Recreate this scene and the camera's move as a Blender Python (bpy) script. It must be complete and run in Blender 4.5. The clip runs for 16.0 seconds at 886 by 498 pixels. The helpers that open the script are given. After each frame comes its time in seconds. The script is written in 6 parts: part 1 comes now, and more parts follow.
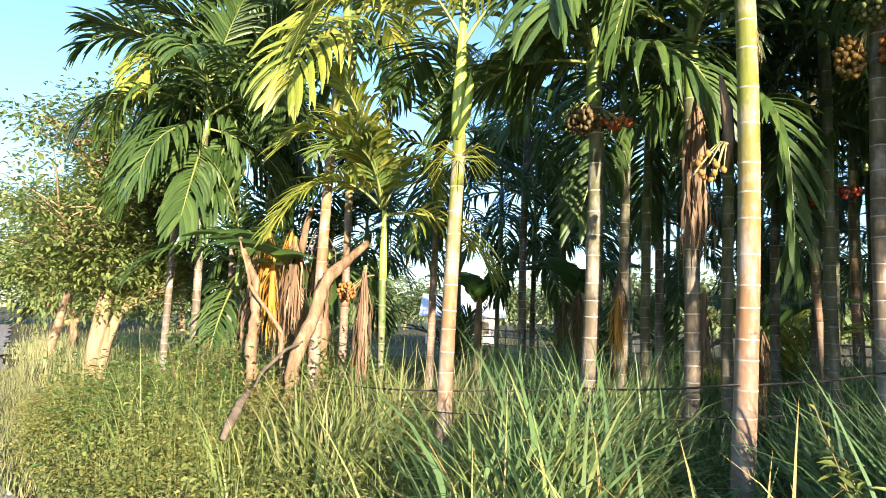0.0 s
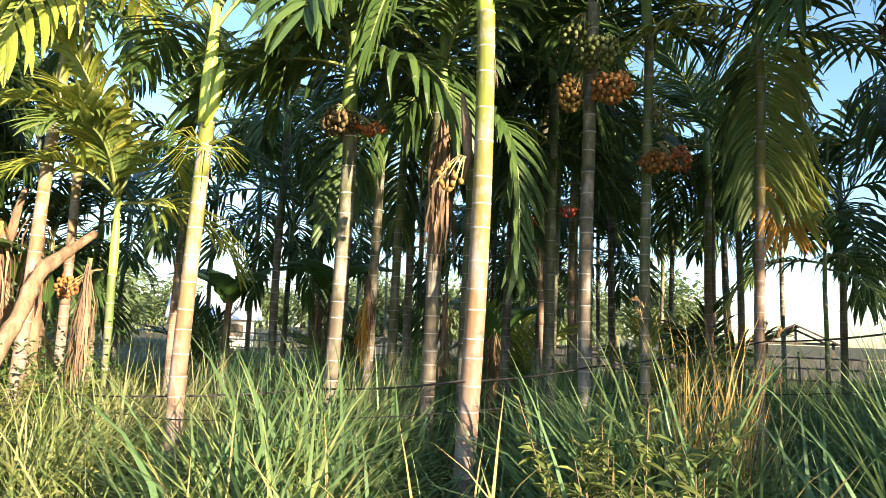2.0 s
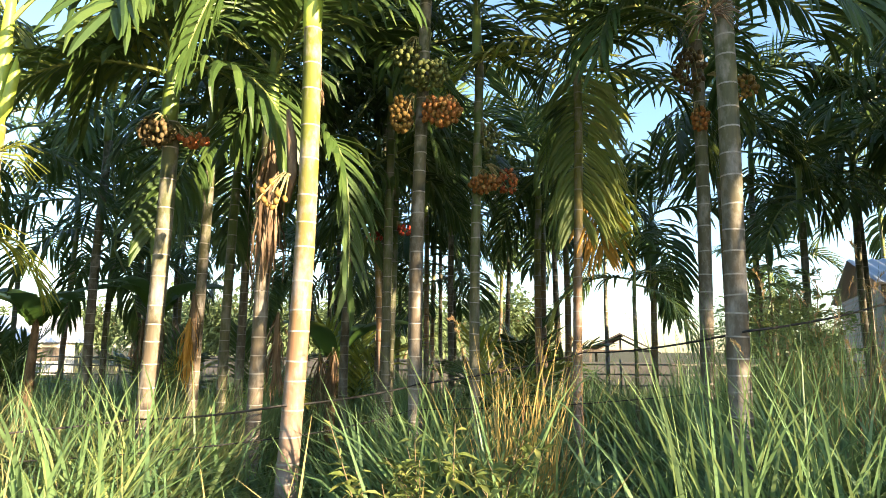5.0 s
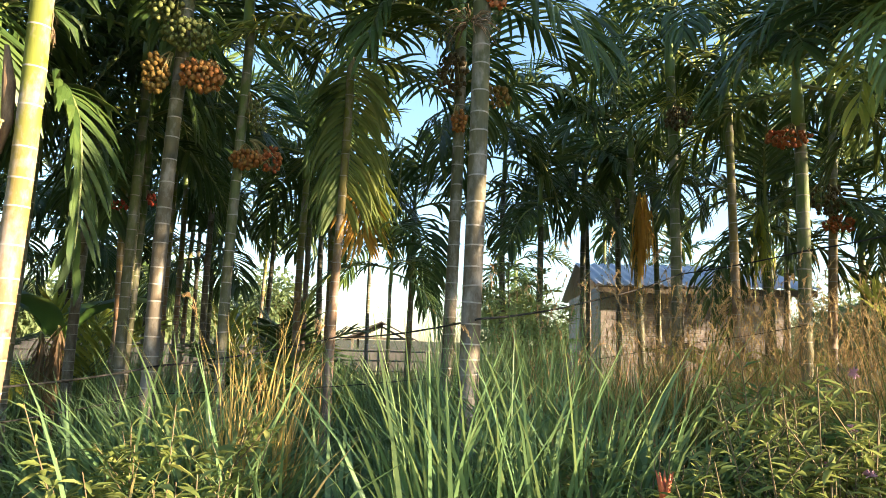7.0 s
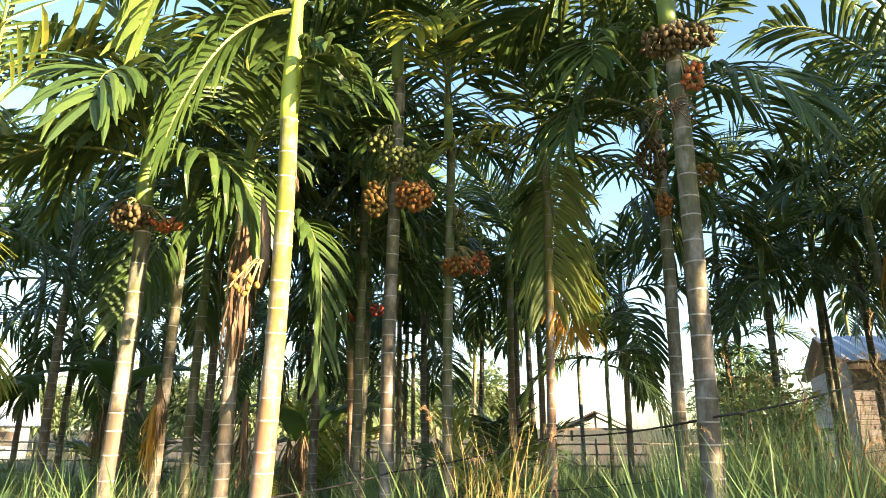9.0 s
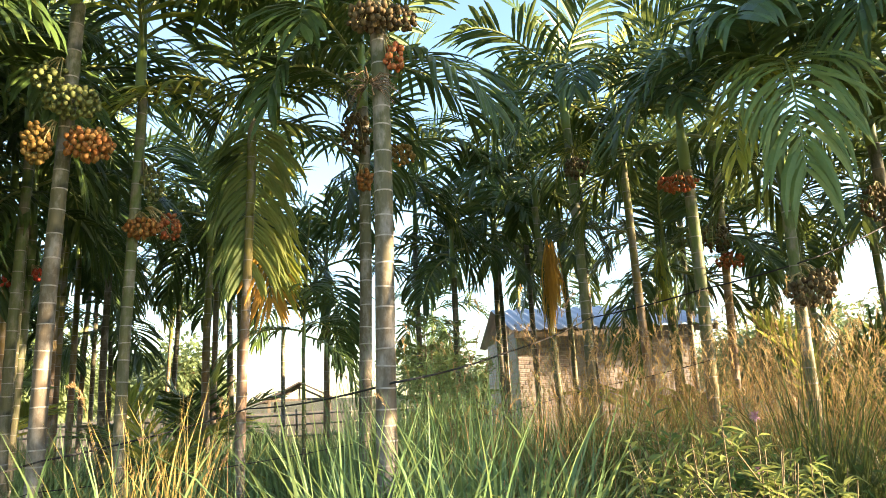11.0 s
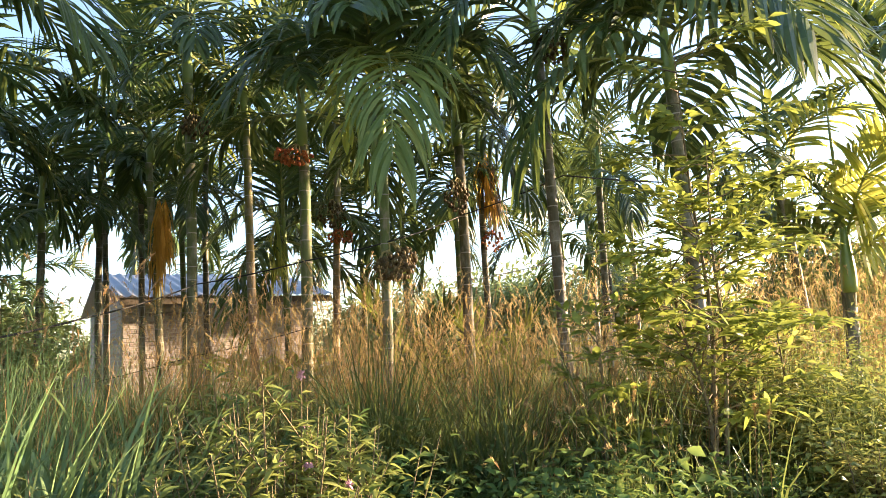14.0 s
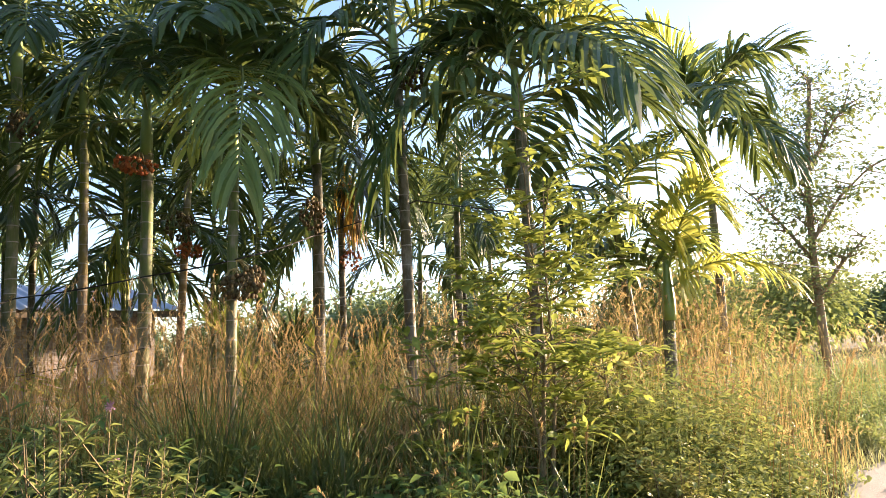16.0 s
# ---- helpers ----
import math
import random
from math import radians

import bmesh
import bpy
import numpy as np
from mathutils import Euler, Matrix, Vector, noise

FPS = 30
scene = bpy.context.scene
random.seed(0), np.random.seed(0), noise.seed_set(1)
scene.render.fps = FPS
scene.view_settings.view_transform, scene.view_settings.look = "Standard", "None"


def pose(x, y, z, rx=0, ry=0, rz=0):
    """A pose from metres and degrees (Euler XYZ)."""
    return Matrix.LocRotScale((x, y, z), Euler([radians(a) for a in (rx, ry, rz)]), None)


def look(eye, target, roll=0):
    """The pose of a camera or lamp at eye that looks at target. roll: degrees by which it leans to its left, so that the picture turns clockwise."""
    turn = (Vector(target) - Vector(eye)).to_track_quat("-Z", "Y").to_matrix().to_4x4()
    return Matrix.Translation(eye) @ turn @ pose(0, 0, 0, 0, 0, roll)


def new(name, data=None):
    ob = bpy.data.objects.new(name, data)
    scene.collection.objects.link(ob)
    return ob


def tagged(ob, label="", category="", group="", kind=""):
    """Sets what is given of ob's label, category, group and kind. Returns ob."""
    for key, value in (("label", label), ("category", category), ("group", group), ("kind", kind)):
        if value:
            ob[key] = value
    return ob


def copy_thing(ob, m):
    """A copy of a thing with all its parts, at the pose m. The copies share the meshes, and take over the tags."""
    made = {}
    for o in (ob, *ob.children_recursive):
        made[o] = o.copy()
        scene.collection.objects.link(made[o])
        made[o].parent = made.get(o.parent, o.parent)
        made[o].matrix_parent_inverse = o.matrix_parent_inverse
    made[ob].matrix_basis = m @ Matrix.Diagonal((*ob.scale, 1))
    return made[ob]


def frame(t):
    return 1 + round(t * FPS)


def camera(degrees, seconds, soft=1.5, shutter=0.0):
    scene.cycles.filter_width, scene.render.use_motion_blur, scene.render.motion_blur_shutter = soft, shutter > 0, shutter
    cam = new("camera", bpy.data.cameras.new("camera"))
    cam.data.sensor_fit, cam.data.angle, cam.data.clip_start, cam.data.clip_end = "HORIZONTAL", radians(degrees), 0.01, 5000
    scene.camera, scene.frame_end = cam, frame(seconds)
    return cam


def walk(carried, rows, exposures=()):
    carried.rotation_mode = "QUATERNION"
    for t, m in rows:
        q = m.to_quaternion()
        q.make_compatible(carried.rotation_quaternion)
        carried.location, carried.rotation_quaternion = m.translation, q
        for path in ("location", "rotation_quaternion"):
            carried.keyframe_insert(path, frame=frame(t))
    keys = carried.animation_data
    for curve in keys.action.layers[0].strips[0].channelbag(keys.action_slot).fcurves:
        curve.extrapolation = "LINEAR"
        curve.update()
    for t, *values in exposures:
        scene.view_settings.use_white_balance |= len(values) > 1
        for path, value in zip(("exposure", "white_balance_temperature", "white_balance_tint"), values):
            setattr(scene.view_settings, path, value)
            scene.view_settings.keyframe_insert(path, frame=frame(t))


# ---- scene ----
EXPOSURE, SUN, SKY = 2.18, 5.0, 0.114
cam = camera(67.89, 16.0, soft=0.85)
PATH = [
    (0.0, look((-0.212, -0.185, 1.456), (-4.395, 2.502, 1.989), 1.86)),
    (0.5, look((-0.185, -0.183, 1.445), (-4.146, 2.821, 1.979), 2.94)),
    (1.0, look((-0.180, -0.140, 1.445), (-3.839, 3.223, 1.994), 3.06)),
    (1.5, look((-0.171, -0.106, 1.435), (-3.421, 3.649, 2.013), 2.63)),
    (2.0, look((-0.156, -0.083, 1.440), (-3.126, 3.891, 2.059), 2.13)),
    (2.5, look((-0.132, -0.071, 1.445), (-2.892, 4.049, 2.083), 1.88)),
    (3.0, look((-0.110, -0.070, 1.454), (-2.668, 4.175, 2.119), 1.39)),
    (3.2, look((-0.115, -0.073, 1.448), (-2.619, 4.209, 2.073), 1.60)),
    (5.3, look((-0.006, 0.012, 1.480), (-1.793, 4.615, 2.265), 0.73)),
    (5.5, look((0.002, 0.007, 1.458), (-1.567, 4.688, 2.245), 1.45)),
    (6.0, look((0.019, -0.001, 1.445), (-0.977, 4.838, 2.210), 1.04)),
    (6.5, look((0.056, 0.006, 1.452), (-0.539, 4.926, 2.122), 1.73)),
    (7.0, look((0.091, 0.040, 1.454), (-0.245, 4.980, 2.146), 1.79)),
    (7.5, look((0.074, -0.019, 1.447), (-0.811, 4.786, 2.512), 2.09)),
    (8.0, look((0.030, -0.006, 1.526), (-1.828, 4.488, 2.690), 3.02)),
    (8.2, look((-0.012, -0.043, 1.524), (-2.011, 4.368, 2.767), 2.03)),
    (10.3, look((0.076, 0.011, 1.558), (-0.408, 4.833, 2.790), -3.65)),
    (10.5, look((0.092, 0.033, 1.540), (-0.110, 4.903, 2.656), -3.04)),
    (11.0, look((0.133, 0.077, 1.530), (0.437, 4.954, 2.588), -2.81)),
    (11.5, look((0.177, 0.096, 1.498), (0.978, 4.942, 2.437), -2.09)),
    (12.0, look((0.266, 0.101, 1.464), (1.886, 4.774, 2.201), -1.10)),
    (12.5, look((0.349, 0.084, 1.452), (2.598, 4.512, 2.028), -2.86)),
    (13.0, look((0.382, 0.056, 1.480), (2.964, 4.269, 2.246), -2.92)),
    (13.5, look((0.394, 0.049, 1.469), (3.076, 4.226, 2.068), -2.81)),
    (14.0, look((0.411, 0.023, 1.481), (3.213, 4.105, 2.177), -3.63)),
    (14.5, look((0.410, -0.005, 1.500), (3.390, 3.932, 2.289), -1.04)),
    (15.0, look((0.403, -0.015, 1.493), (3.361, 3.922, 2.359), -0.16)),
    (15.5, look((0.447, -0.063, 1.527), (3.719, 3.614, 2.406), -1.87)),
    (16.0, look((0.504, -0.099, 1.520), (4.065, 3.328, 2.282), -3.29)),
]
walk(cam, PATH, exposures=[(0.0, EXPOSURE - 0.12, 6200, 16), (3.0, EXPOSURE + 0.18, 6800, 16), (5.5, EXPOSURE + 0.36, 7100, 15), (8.2, EXPOSURE + 0.42, 7200, 16), (10.3, EXPOSURE + 0.78, 7700, 18), (11.6, EXPOSURE + 0.92, 7750, 17), (13.0, EXPOSURE + 0.72, 7900, 21), (14.5, EXPOSURE + 0.60, 7700, 23), (16.0, EXPOSURE + 0.35, 7350, 26)])

# ---- light: low warm sun along the road, clear sky ----
SUN_AZ, SUN_EL = radians(104), radians(10.0)
world = bpy.data.worlds.new("sky_world")
scene.world = world
world.use_nodes = True
wn = world.node_tree.nodes
sky = wn.new("ShaderNodeTexSky")
sky.sky_type, sky.sun_disc = "NISHITA", False
sky.sun_elevation, sky.sun_rotation = SUN_EL, SUN_AZ
sky.air_density, sky.dust_density, sky.ozone_density = 1.0, 0.4, 3.0
wn["Background"].inputs["Strength"].default_value = SKY
world.node_tree.links.new(sky.outputs["Color"], wn["Background"].inputs["Color"])

sun_dir = Vector((math.sin(SUN_AZ) * math.cos(SUN_EL), math.cos(SUN_AZ) * math.cos(SUN_EL), math.sin(SUN_EL)))
lamp = bpy.data.lights.new("sun", "SUN")
lamp.energy, lamp.angle, lamp.color = SUN, radians(0.6), (1.0, 0.85, 0.62)
new("sun", lamp).matrix_world = look(sun_dir * 60, (0, 0, 0))


# ---- materials ----
class Mat:
    """A node material with short calls for its parts."""

    def __init__(self, name):
        self.m = bpy.data.materials.new(name)
        self.m.use_nodes = True
        self.t = self.m.node_tree
        self.b = self.t.nodes["Principled BSDF"]
        self.out = self.t.nodes["Material Output"]

    def n(self, kind, **props):
        node = self.t.nodes.new("ShaderNode" + kind)
        if kind == "Mix":
            node.data_type = "RGBA"
        for k, v in props.items():
            node.inputs[k].default_value = v
        return node

    def link(self, a, b):
        self.t.links.new(a, b)

    def coord(self, which="Object"):
        return self.n("TexCoord").outputs[which]

    def noise(self, scale, detail=4.0, rough=0.6, coord=None, stretch=None):
        node = self.n("TexNoise", Scale=scale, Detail=detail, Roughness=rough)
        src = coord or self.coord()
        if stretch:
            mp = self.n("Mapping", Scale=stretch)
            self.link(src, mp.inputs["Vector"])
            src = mp.outputs["Vector"]
        self.link(src, node.inputs["Vector"])
        return node.outputs["Fac"]

    def ramp(self, fac, *stops):
        node = self.n("ValToRGB")
        el = node.color_ramp.elements
        while len(el) < len(stops):
            el.new(0.5)
        for e, (p, c) in zip(el, stops):
            e.position, e.color = p, (*c, 1)
        self.link(fac, node.inputs["Fac"])
        return node.outputs["Color"]

    def mix(self, fac, a, b, blend="MIX"):
        node = self.n("Mix")
        node.blend_type = blend
        for i, v in ((0, fac), (6, a), (7, b)):
            if isinstance(v, (int, float)):
                node.inputs[i].default_value = v
            elif isinstance(v, tuple):
                node.inputs[i].default_value = (*v, 1)
            else:
                self.link(v, node.inputs[i])
        return node.outputs[2]

    def bump(self, fac, strength=0.3, distance=0.01):
        node = self.n("Bump", Strength=strength, Distance=distance)
        self.link(fac, node.inputs["Height"])
        self.link(node.outputs["Normal"], self.b.inputs["Normal"])

    def finish(self, colour, rough=0.6, spec=0.4, metal=0.0):
        if isinstance(colour, tuple):
            self.b.inputs["Base Color"].default_value = (*colour, 1)
        else:
            self.link(colour, self.b.inputs["Base Color"])
        self.b.inputs["Roughness"].default_value = rough
        self.b.inputs["Specular IOR Level"].default_value = spec
        self.b.inputs["Metallic"].default_value = metal
        return self.m


def leafy(name, dark, mid, pale, glow=0.35, rough=0.45, island=True, spec=0.28, scale=3.0):
    """Thin living or dry leaf: gloss on top, light let through."""
    m = Mat(name)
    if island:
        rnd = m.n("NewGeometry").outputs["Random Per Island"]
    else:
        rnd = m.n("ObjectInfo").outputs["Random"]
    big = m.noise(scale, 3.0)
    fine = m.noise(40.0, 3.0, stretch=(1, 1, 0.15))
    col = m.ramp(rnd, (0.0, dark), (0.55, mid), (1.0, pale))
    col = m.mix(big, col, m.mix(0.5, col, mid))
    col = m.mix(m.mix(0.35, (0, 0, 0), m.ramp(fine, (0.3, (0, 0, 0)), (0.8, (1, 1, 1)))), col, pale)
    m.finish(col, rough, spec)
    tr = m.n("BsdfTranslucent")
    m.link(m.mix(0.55, col, m.mix(0.4, pale, (0.58, 0.70, 0.20)), "MIX"), tr.inputs["Color"])
    ms = m.n("MixShader", Fac=glow)
    m.link(m.b.outputs[0], ms.inputs[1])
    m.link(tr.outputs[0], ms.inputs[2])
    m.link(ms.outputs[0], m.out.inputs["Surface"])
    return m.m


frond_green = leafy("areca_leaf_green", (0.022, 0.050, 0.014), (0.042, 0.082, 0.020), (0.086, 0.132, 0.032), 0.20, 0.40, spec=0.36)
# sunlit copy of the green leaf, with direct sun put into its colour
frond_lit = leafy("areca_leaf_sunlit_green", (0.060, 0.115, 0.030), (0.110, 0.175, 0.042), (0.24, 0.27, 0.075), 0.30, 0.45)
# fading leaf, lightened further to carry sun on the bent frond's right half
frond_pale = leafy("areca_leaf_fading_sunlit", (0.10, 0.16, 0.035), (0.20, 0.25, 0.06), (0.38, 0.36, 0.12), 0.34, 0.5)
# yellowing leaf; also puts sunlight into the colour of the small palm's crown
frond_yellow = leafy("areca_leaf_yellowing_sunlit", (0.10, 0.17, 0.025), (0.24, 0.29, 0.045), (0.48, 0.42, 0.08), 0.44, 0.4)
frond_orange = leafy("areca_leaf_dying", (0.32, 0.13, 0.02), (0.58, 0.26, 0.04), (0.68, 0.42, 0.08), 0.40, 0.6)
frond_brown = leafy("areca_leaf_dry", (0.10, 0.06, 0.035), (0.19, 0.12, 0.07), (0.30, 0.21, 0.13), 0.15, 0.8)
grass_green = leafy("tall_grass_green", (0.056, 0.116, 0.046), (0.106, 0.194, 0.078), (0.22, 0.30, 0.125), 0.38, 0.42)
# sunlit copy of the green grass: warm sun put into the blade colour
grass_sun = leafy("tall_grass_sunlit", (0.095, 0.155, 0.045), (0.185, 0.255, 0.078), (0.35, 0.37, 0.14), 0.40, 0.42)
# blue-green grass, its tint also carrying the cool skylight of shaded blades
grass_blue = leafy("tall_grass_bluish_shade", (0.065, 0.140, 0.065), (0.115, 0.215, 0.095), (0.21, 0.31, 0.13), 0.36, 0.4)
grass_yellow = leafy("tall_grass_yellowing", (0.12, 0.145, 0.06), (0.22, 0.24, 0.10), (0.40, 0.36, 0.18), 0.35, 0.5)
golden_blade = leafy("golden_grass_blade", (0.28, 0.19, 0.06), (0.44, 0.31, 0.10), (0.60, 0.46, 0.18), 0.35, 0.6)
dry_blade = leafy("dead_grass_blade", (0.24, 0.17, 0.06), (0.38, 0.28, 0.10), (0.55, 0.42, 0.18), 0.3, 0.6)
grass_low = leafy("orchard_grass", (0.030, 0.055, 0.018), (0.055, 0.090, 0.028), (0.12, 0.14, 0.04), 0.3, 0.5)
straw_mat = leafy("straw_stem", (0.14, 0.072, 0.035), (0.27, 0.145, 0.064), (0.42, 0.265, 0.125), 0.3, 0.65)
plume_mat = leafy("straw_plume", (0.28, 0.14, 0.07), (0.42, 0.24, 0.12), (0.60, 0.42, 0.24), 0.45, 0.8)
weed_mat = leafy("weed_leaf", (0.075, 0.120, 0.032), (0.155, 0.205, 0.052), (0.31, 0.31, 0.10), 0.33, 0.5)
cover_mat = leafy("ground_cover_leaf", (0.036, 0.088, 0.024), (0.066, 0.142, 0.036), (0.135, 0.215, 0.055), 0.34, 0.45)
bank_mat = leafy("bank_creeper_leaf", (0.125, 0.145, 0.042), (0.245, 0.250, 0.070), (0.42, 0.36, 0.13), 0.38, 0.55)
sapling_mat = leafy("sapling_leaf", (0.085, 0.14, 0.025), (0.16, 0.22, 0.035), (0.31, 0.32, 0.06), 0.40, 0.45)
tree_leaf = leafy("broad_tree_leaf", (0.09, 0.14, 0.045), (0.16, 0.22, 0.065), (0.28, 0.31, 0.10), 0.38, 0.55)
far_leaf = leafy("far_tree_leaf", (0.07, 0.11, 0.05), (0.12, 0.17, 0.07), (0.19, 0.23, 0.10), 0.3, 0.6)
banana_mat = leafy("banana_leaf", (0.03, 0.08, 0.02), (0.06, 0.13, 0.03), (0.12, 0.20, 0.04), 0.35, 0.4)


def trunk_material(name, low, middle, high, blotch):
    m = Mat(name)
    age = m.n("Attribute")
    age.attribute_name = "age"
    col = m.ramp(age.outputs["Fac"], (0.0, low), (0.45, middle), (0.85, high), (1.0, tuple(0.9 * c for c in high)))
    stain = m.noise(9.0, 5.0, 0.65, stretch=(1, 1, 0.5))
    col = m.mix(m.ramp(stain, (0.46, (0, 0, 0)), (0.64, (0.9, 0.9, 0.9))), col, blotch)
    lichen = m.noise(22.0, 5.0, 0.7)
    pale = m.mix(m.ramp(lichen, (0.52, (0, 0, 0)), (0.62, (1, 1, 1))), (0, 0, 0), m.ramp(age.outputs["Fac"], (0.0, (0.75, 0.75, 0.75)), (0.30, (0, 0, 0))))
    col = m.mix(pale, col, (0.42, 0.41, 0.38))
    streak = m.noise(60.0, 3.0, stretch=(1, 1, 0.08))
    col = m.mix(0.35, col, m.ramp(streak, (0.3, (0.05, 0.04, 0.03)), (0.7, (0.45, 0.40, 0.31))), "SOFT_LIGHT")
    m.bump(streak, 0.25, 0.004)
    return m.finish(col, 0.62, 0.3)


bark_grey = trunk_material("areca_bark_grey", (0.165, 0.145, 0.12), (0.125, 0.098, 0.065), (0.09, 0.10, 0.042), (0.28, 0.255, 0.215))
# pale young bark; its warm tan also paints sunlight onto stems farther back
bark_warm = trunk_material("areca_bark_young_sunlit", (0.255, 0.215, 0.190), (0.24, 0.140, 0.078), (0.165, 0.185, 0.032), (0.31, 0.265, 0.235))
bark_green = trunk_material("areca_bark_green", (0.155, 0.135, 0.090), (0.130, 0.125, 0.060), (0.115, 0.165, 0.048), (0.25, 0.225, 0.175))
rm = Mat("areca_ring_scar")
ring_mat = rm.finish(rm.ramp(rm.noise(25.0), (0.3, (0.22, 0.195, 0.16)), (0.7, (0.37, 0.34, 0.295))), 0.8, 0.2)
sm = Mat("crownshaft_green")
shaft_mat = sm.finish(sm.ramp(sm.noise(5.0, stretch=(1, 1, 0.25)), (0.25, (0.09, 0.16, 0.035)), (0.75, (0.20, 0.27, 0.05))), 0.38, 0.5)
sy = Mat("crownshaft_yellow_green")
shaft_young = sy.finish(sy.ramp(sy.noise(5.0, stretch=(1, 1, 0.25)), (0.25, (0.26, 0.36, 0.05)), (0.75, (0.42, 0.48, 0.07))), 0.4, 0.5)
rc = Mat("frond_stalk")
rachis_mat = rc.finish(rc.ramp(rc.noise(6.0), (0.3, (0.10, 0.15, 0.04)), (0.7, (0.24, 0.25, 0.07))), 0.5, 0.4)


def nut_material(name, a, b, c):
    m = Mat(name)
    rnd = m.n("ObjectInfo").outputs["Random"]
    col = m.ramp(rnd, (0.0, a), (0.5, b), (1.0, c))
    col = m.mix(m.mix(0.5, (0, 0, 0), m.noise(40.0)), col, (0.18, 0.09, 0.04))
    return m.finish(col, 0.62, 0.22)


nut_orange = nut_material("ripe_nut", (0.30, 0.10, 0.028), (0.37, 0.14, 0.036), (0.33, 0.18, 0.05))
nut_green = nut_material("green_nut", (0.075, 0.125, 0.035), (0.11, 0.17, 0.05), (0.16, 0.20, 0.065))
nut_amber = nut_material("ripening_nut", (0.20, 0.11, 0.028), (0.29, 0.17, 0.04), (0.30, 0.20, 0.05))
nut_red = nut_material("red_nut", (0.40, 0.08, 0.03), (0.50, 0.14, 0.04), (0.35, 0.13, 0.05))
nut_scarlet = nut_material("scarlet_nut", (0.45, 0.04, 0.03), (0.55, 0.07, 0.04), (0.40, 0.06, 0.03))
nut_dark = nut_material("old_nut", (0.045, 0.042, 0.022), (0.080, 0.072, 0.034), (0.12, 0.098, 0.044))
st = Mat("fruit_stalk")
stalk_mat = st.finish(st.ramp(st.noise(12.0), (0.3, (0.22, 0.20, 0.08)), (0.7, (0.40, 0.33, 0.16))), 0.7, 0.3)
dw = Mat("dead_wood")
dw_n = dw.noise(14.0, 6.0, 0.7, stretch=(1, 1, 0.3))
dw.bump(dw_n, 0.6, 0.02)
deadwood_mat = dw.finish(dw.ramp(dw_n, (0.3, (0.09, 0.055, 0.03)), (0.55, (0.22, 0.145, 0.085)), (0.75, (0.36, 0.27, 0.175))), 0.85, 0.2)
tb = Mat("tree_bark")
tb_n = tb.noise(8.0, 6.0, 0.7, stretch=(1, 1, 0.35))
tb.bump(tb_n, 0.6, 0.03)
treebark_mat = tb.finish(tb.ramp(tb_n, (0.3, (0.14, 0.09, 0.05)), (0.7, (0.40, 0.28, 0.17))), 0.85, 0.2)
tw = Mat("twig")
twig_mat = tw.finish(tw.ramp(tw.noise(20.0), (0.3, (0.10, 0.07, 0.04)), (0.7, (0.22, 0.17, 0.09))), 0.8, 0.2)
gm = Mat("orchard_soil")
g_big, g_fine = gm.noise(0.35, 6.0), gm.noise(14.0, 6.0, 0.7)
gcol = gm.ramp(g_big, (0.3, (0.055, 0.060, 0.022)), (0.55, (0.085, 0.080, 0.035)), (0.75, (0.13, 0.10, 0.05)))
gcol = gm.mix(gm.ramp(g_fine, (0.4, (0, 0, 0)), (0.7, (1, 1, 1))), gcol, (0.16, 0.13, 0.07))
gm.bump(g_fine, 0.7, 0.04)
soil_mat = gm.finish(gcol, 0.9, 0.15)
ro = Mat("dirt_road")
r_big, r_fine = ro.noise(1.1, 5.0), ro.noise(55.0, 4.0, 0.7)
rcol = ro.ramp(r_big, (0.3, (0.27, 0.245, 0.215)), (0.7, (0.40, 0.36, 0.31)))
rcol = ro.mix(ro.ramp(r_fine, (0.45, (0, 0, 0)), (0.65, (1, 1, 1))), rcol, (0.28, 0.26, 0.23))
ro.bump(r_fine, 0.8, 0.02)
road_mat = ro.finish(rcol, 0.92, 0.15)
pe = Mat("road_pebble")
pebble_mat = pe.finish(pe.ramp(pe.n("NewGeometry").outputs["Random Per Island"], (0.0, (0.20, 0.17, 0.13)), (1.0, (0.50, 0.45, 0.38))), 0.85, 0.2)
bk = Mat("weathered_brick")
bk_t = bk.n("TexBrick", Scale=1.0)
bk_t.inputs["Color1"].default_value = (0.42, 0.28, 0.22, 1)
bk_t.inputs["Color2"].default_value = (0.52, 0.38, 0.31, 1)
bk_t.inputs["Mortar"].default_value = (0.42, 0.38, 0.33, 1)
for key, val in (("Mortar Size", 0.012), ("Brick Width", 0.22), ("Row Height", 0.075), ("Bias", 0.0)):
    bk_t.inputs[key].default_value = val
bk_m = bk.n("Mapping")
bk_m.inputs["Rotation"].default_value = (radians(90), 0, 0)
bk.link(bk.coord(), bk_m.inputs["Vector"])
bk.link(bk_m.outputs["Vector"], bk_t.inputs["Vector"])
bk_c = bk.mix(bk.ramp(bk.noise(1.4, 5.0), (0.4, (0, 0, 0)), (0.75, (0.6, 0.6, 0.6))), bk_t.outputs["Color"], (0.45, 0.38, 0.33))
bk.bump(bk_t.outputs["Fac"], 0.5, -0.01)
brick_mat = bk.finish(bk_c, 0.88, 0.2)
bp = Mat("single_brick")
bp_c = bp.ramp(bp.n("ObjectInfo").outputs["Random"], (0.0, (0.20, 0.155, 0.138)), (0.5, (0.29, 0.235, 0.212)), (1.0, (0.38, 0.33, 0.30)))
bp_c = bp.mix(bp.ramp(bp.noise(18.0, 5.0), (0.45, (0, 0, 0)), (0.75, (0.7, 0.7, 0.7))), bp_c, (0.48, 0.42, 0.37))
bp.bump(bp.noise(60.0), 0.4, 0.004)
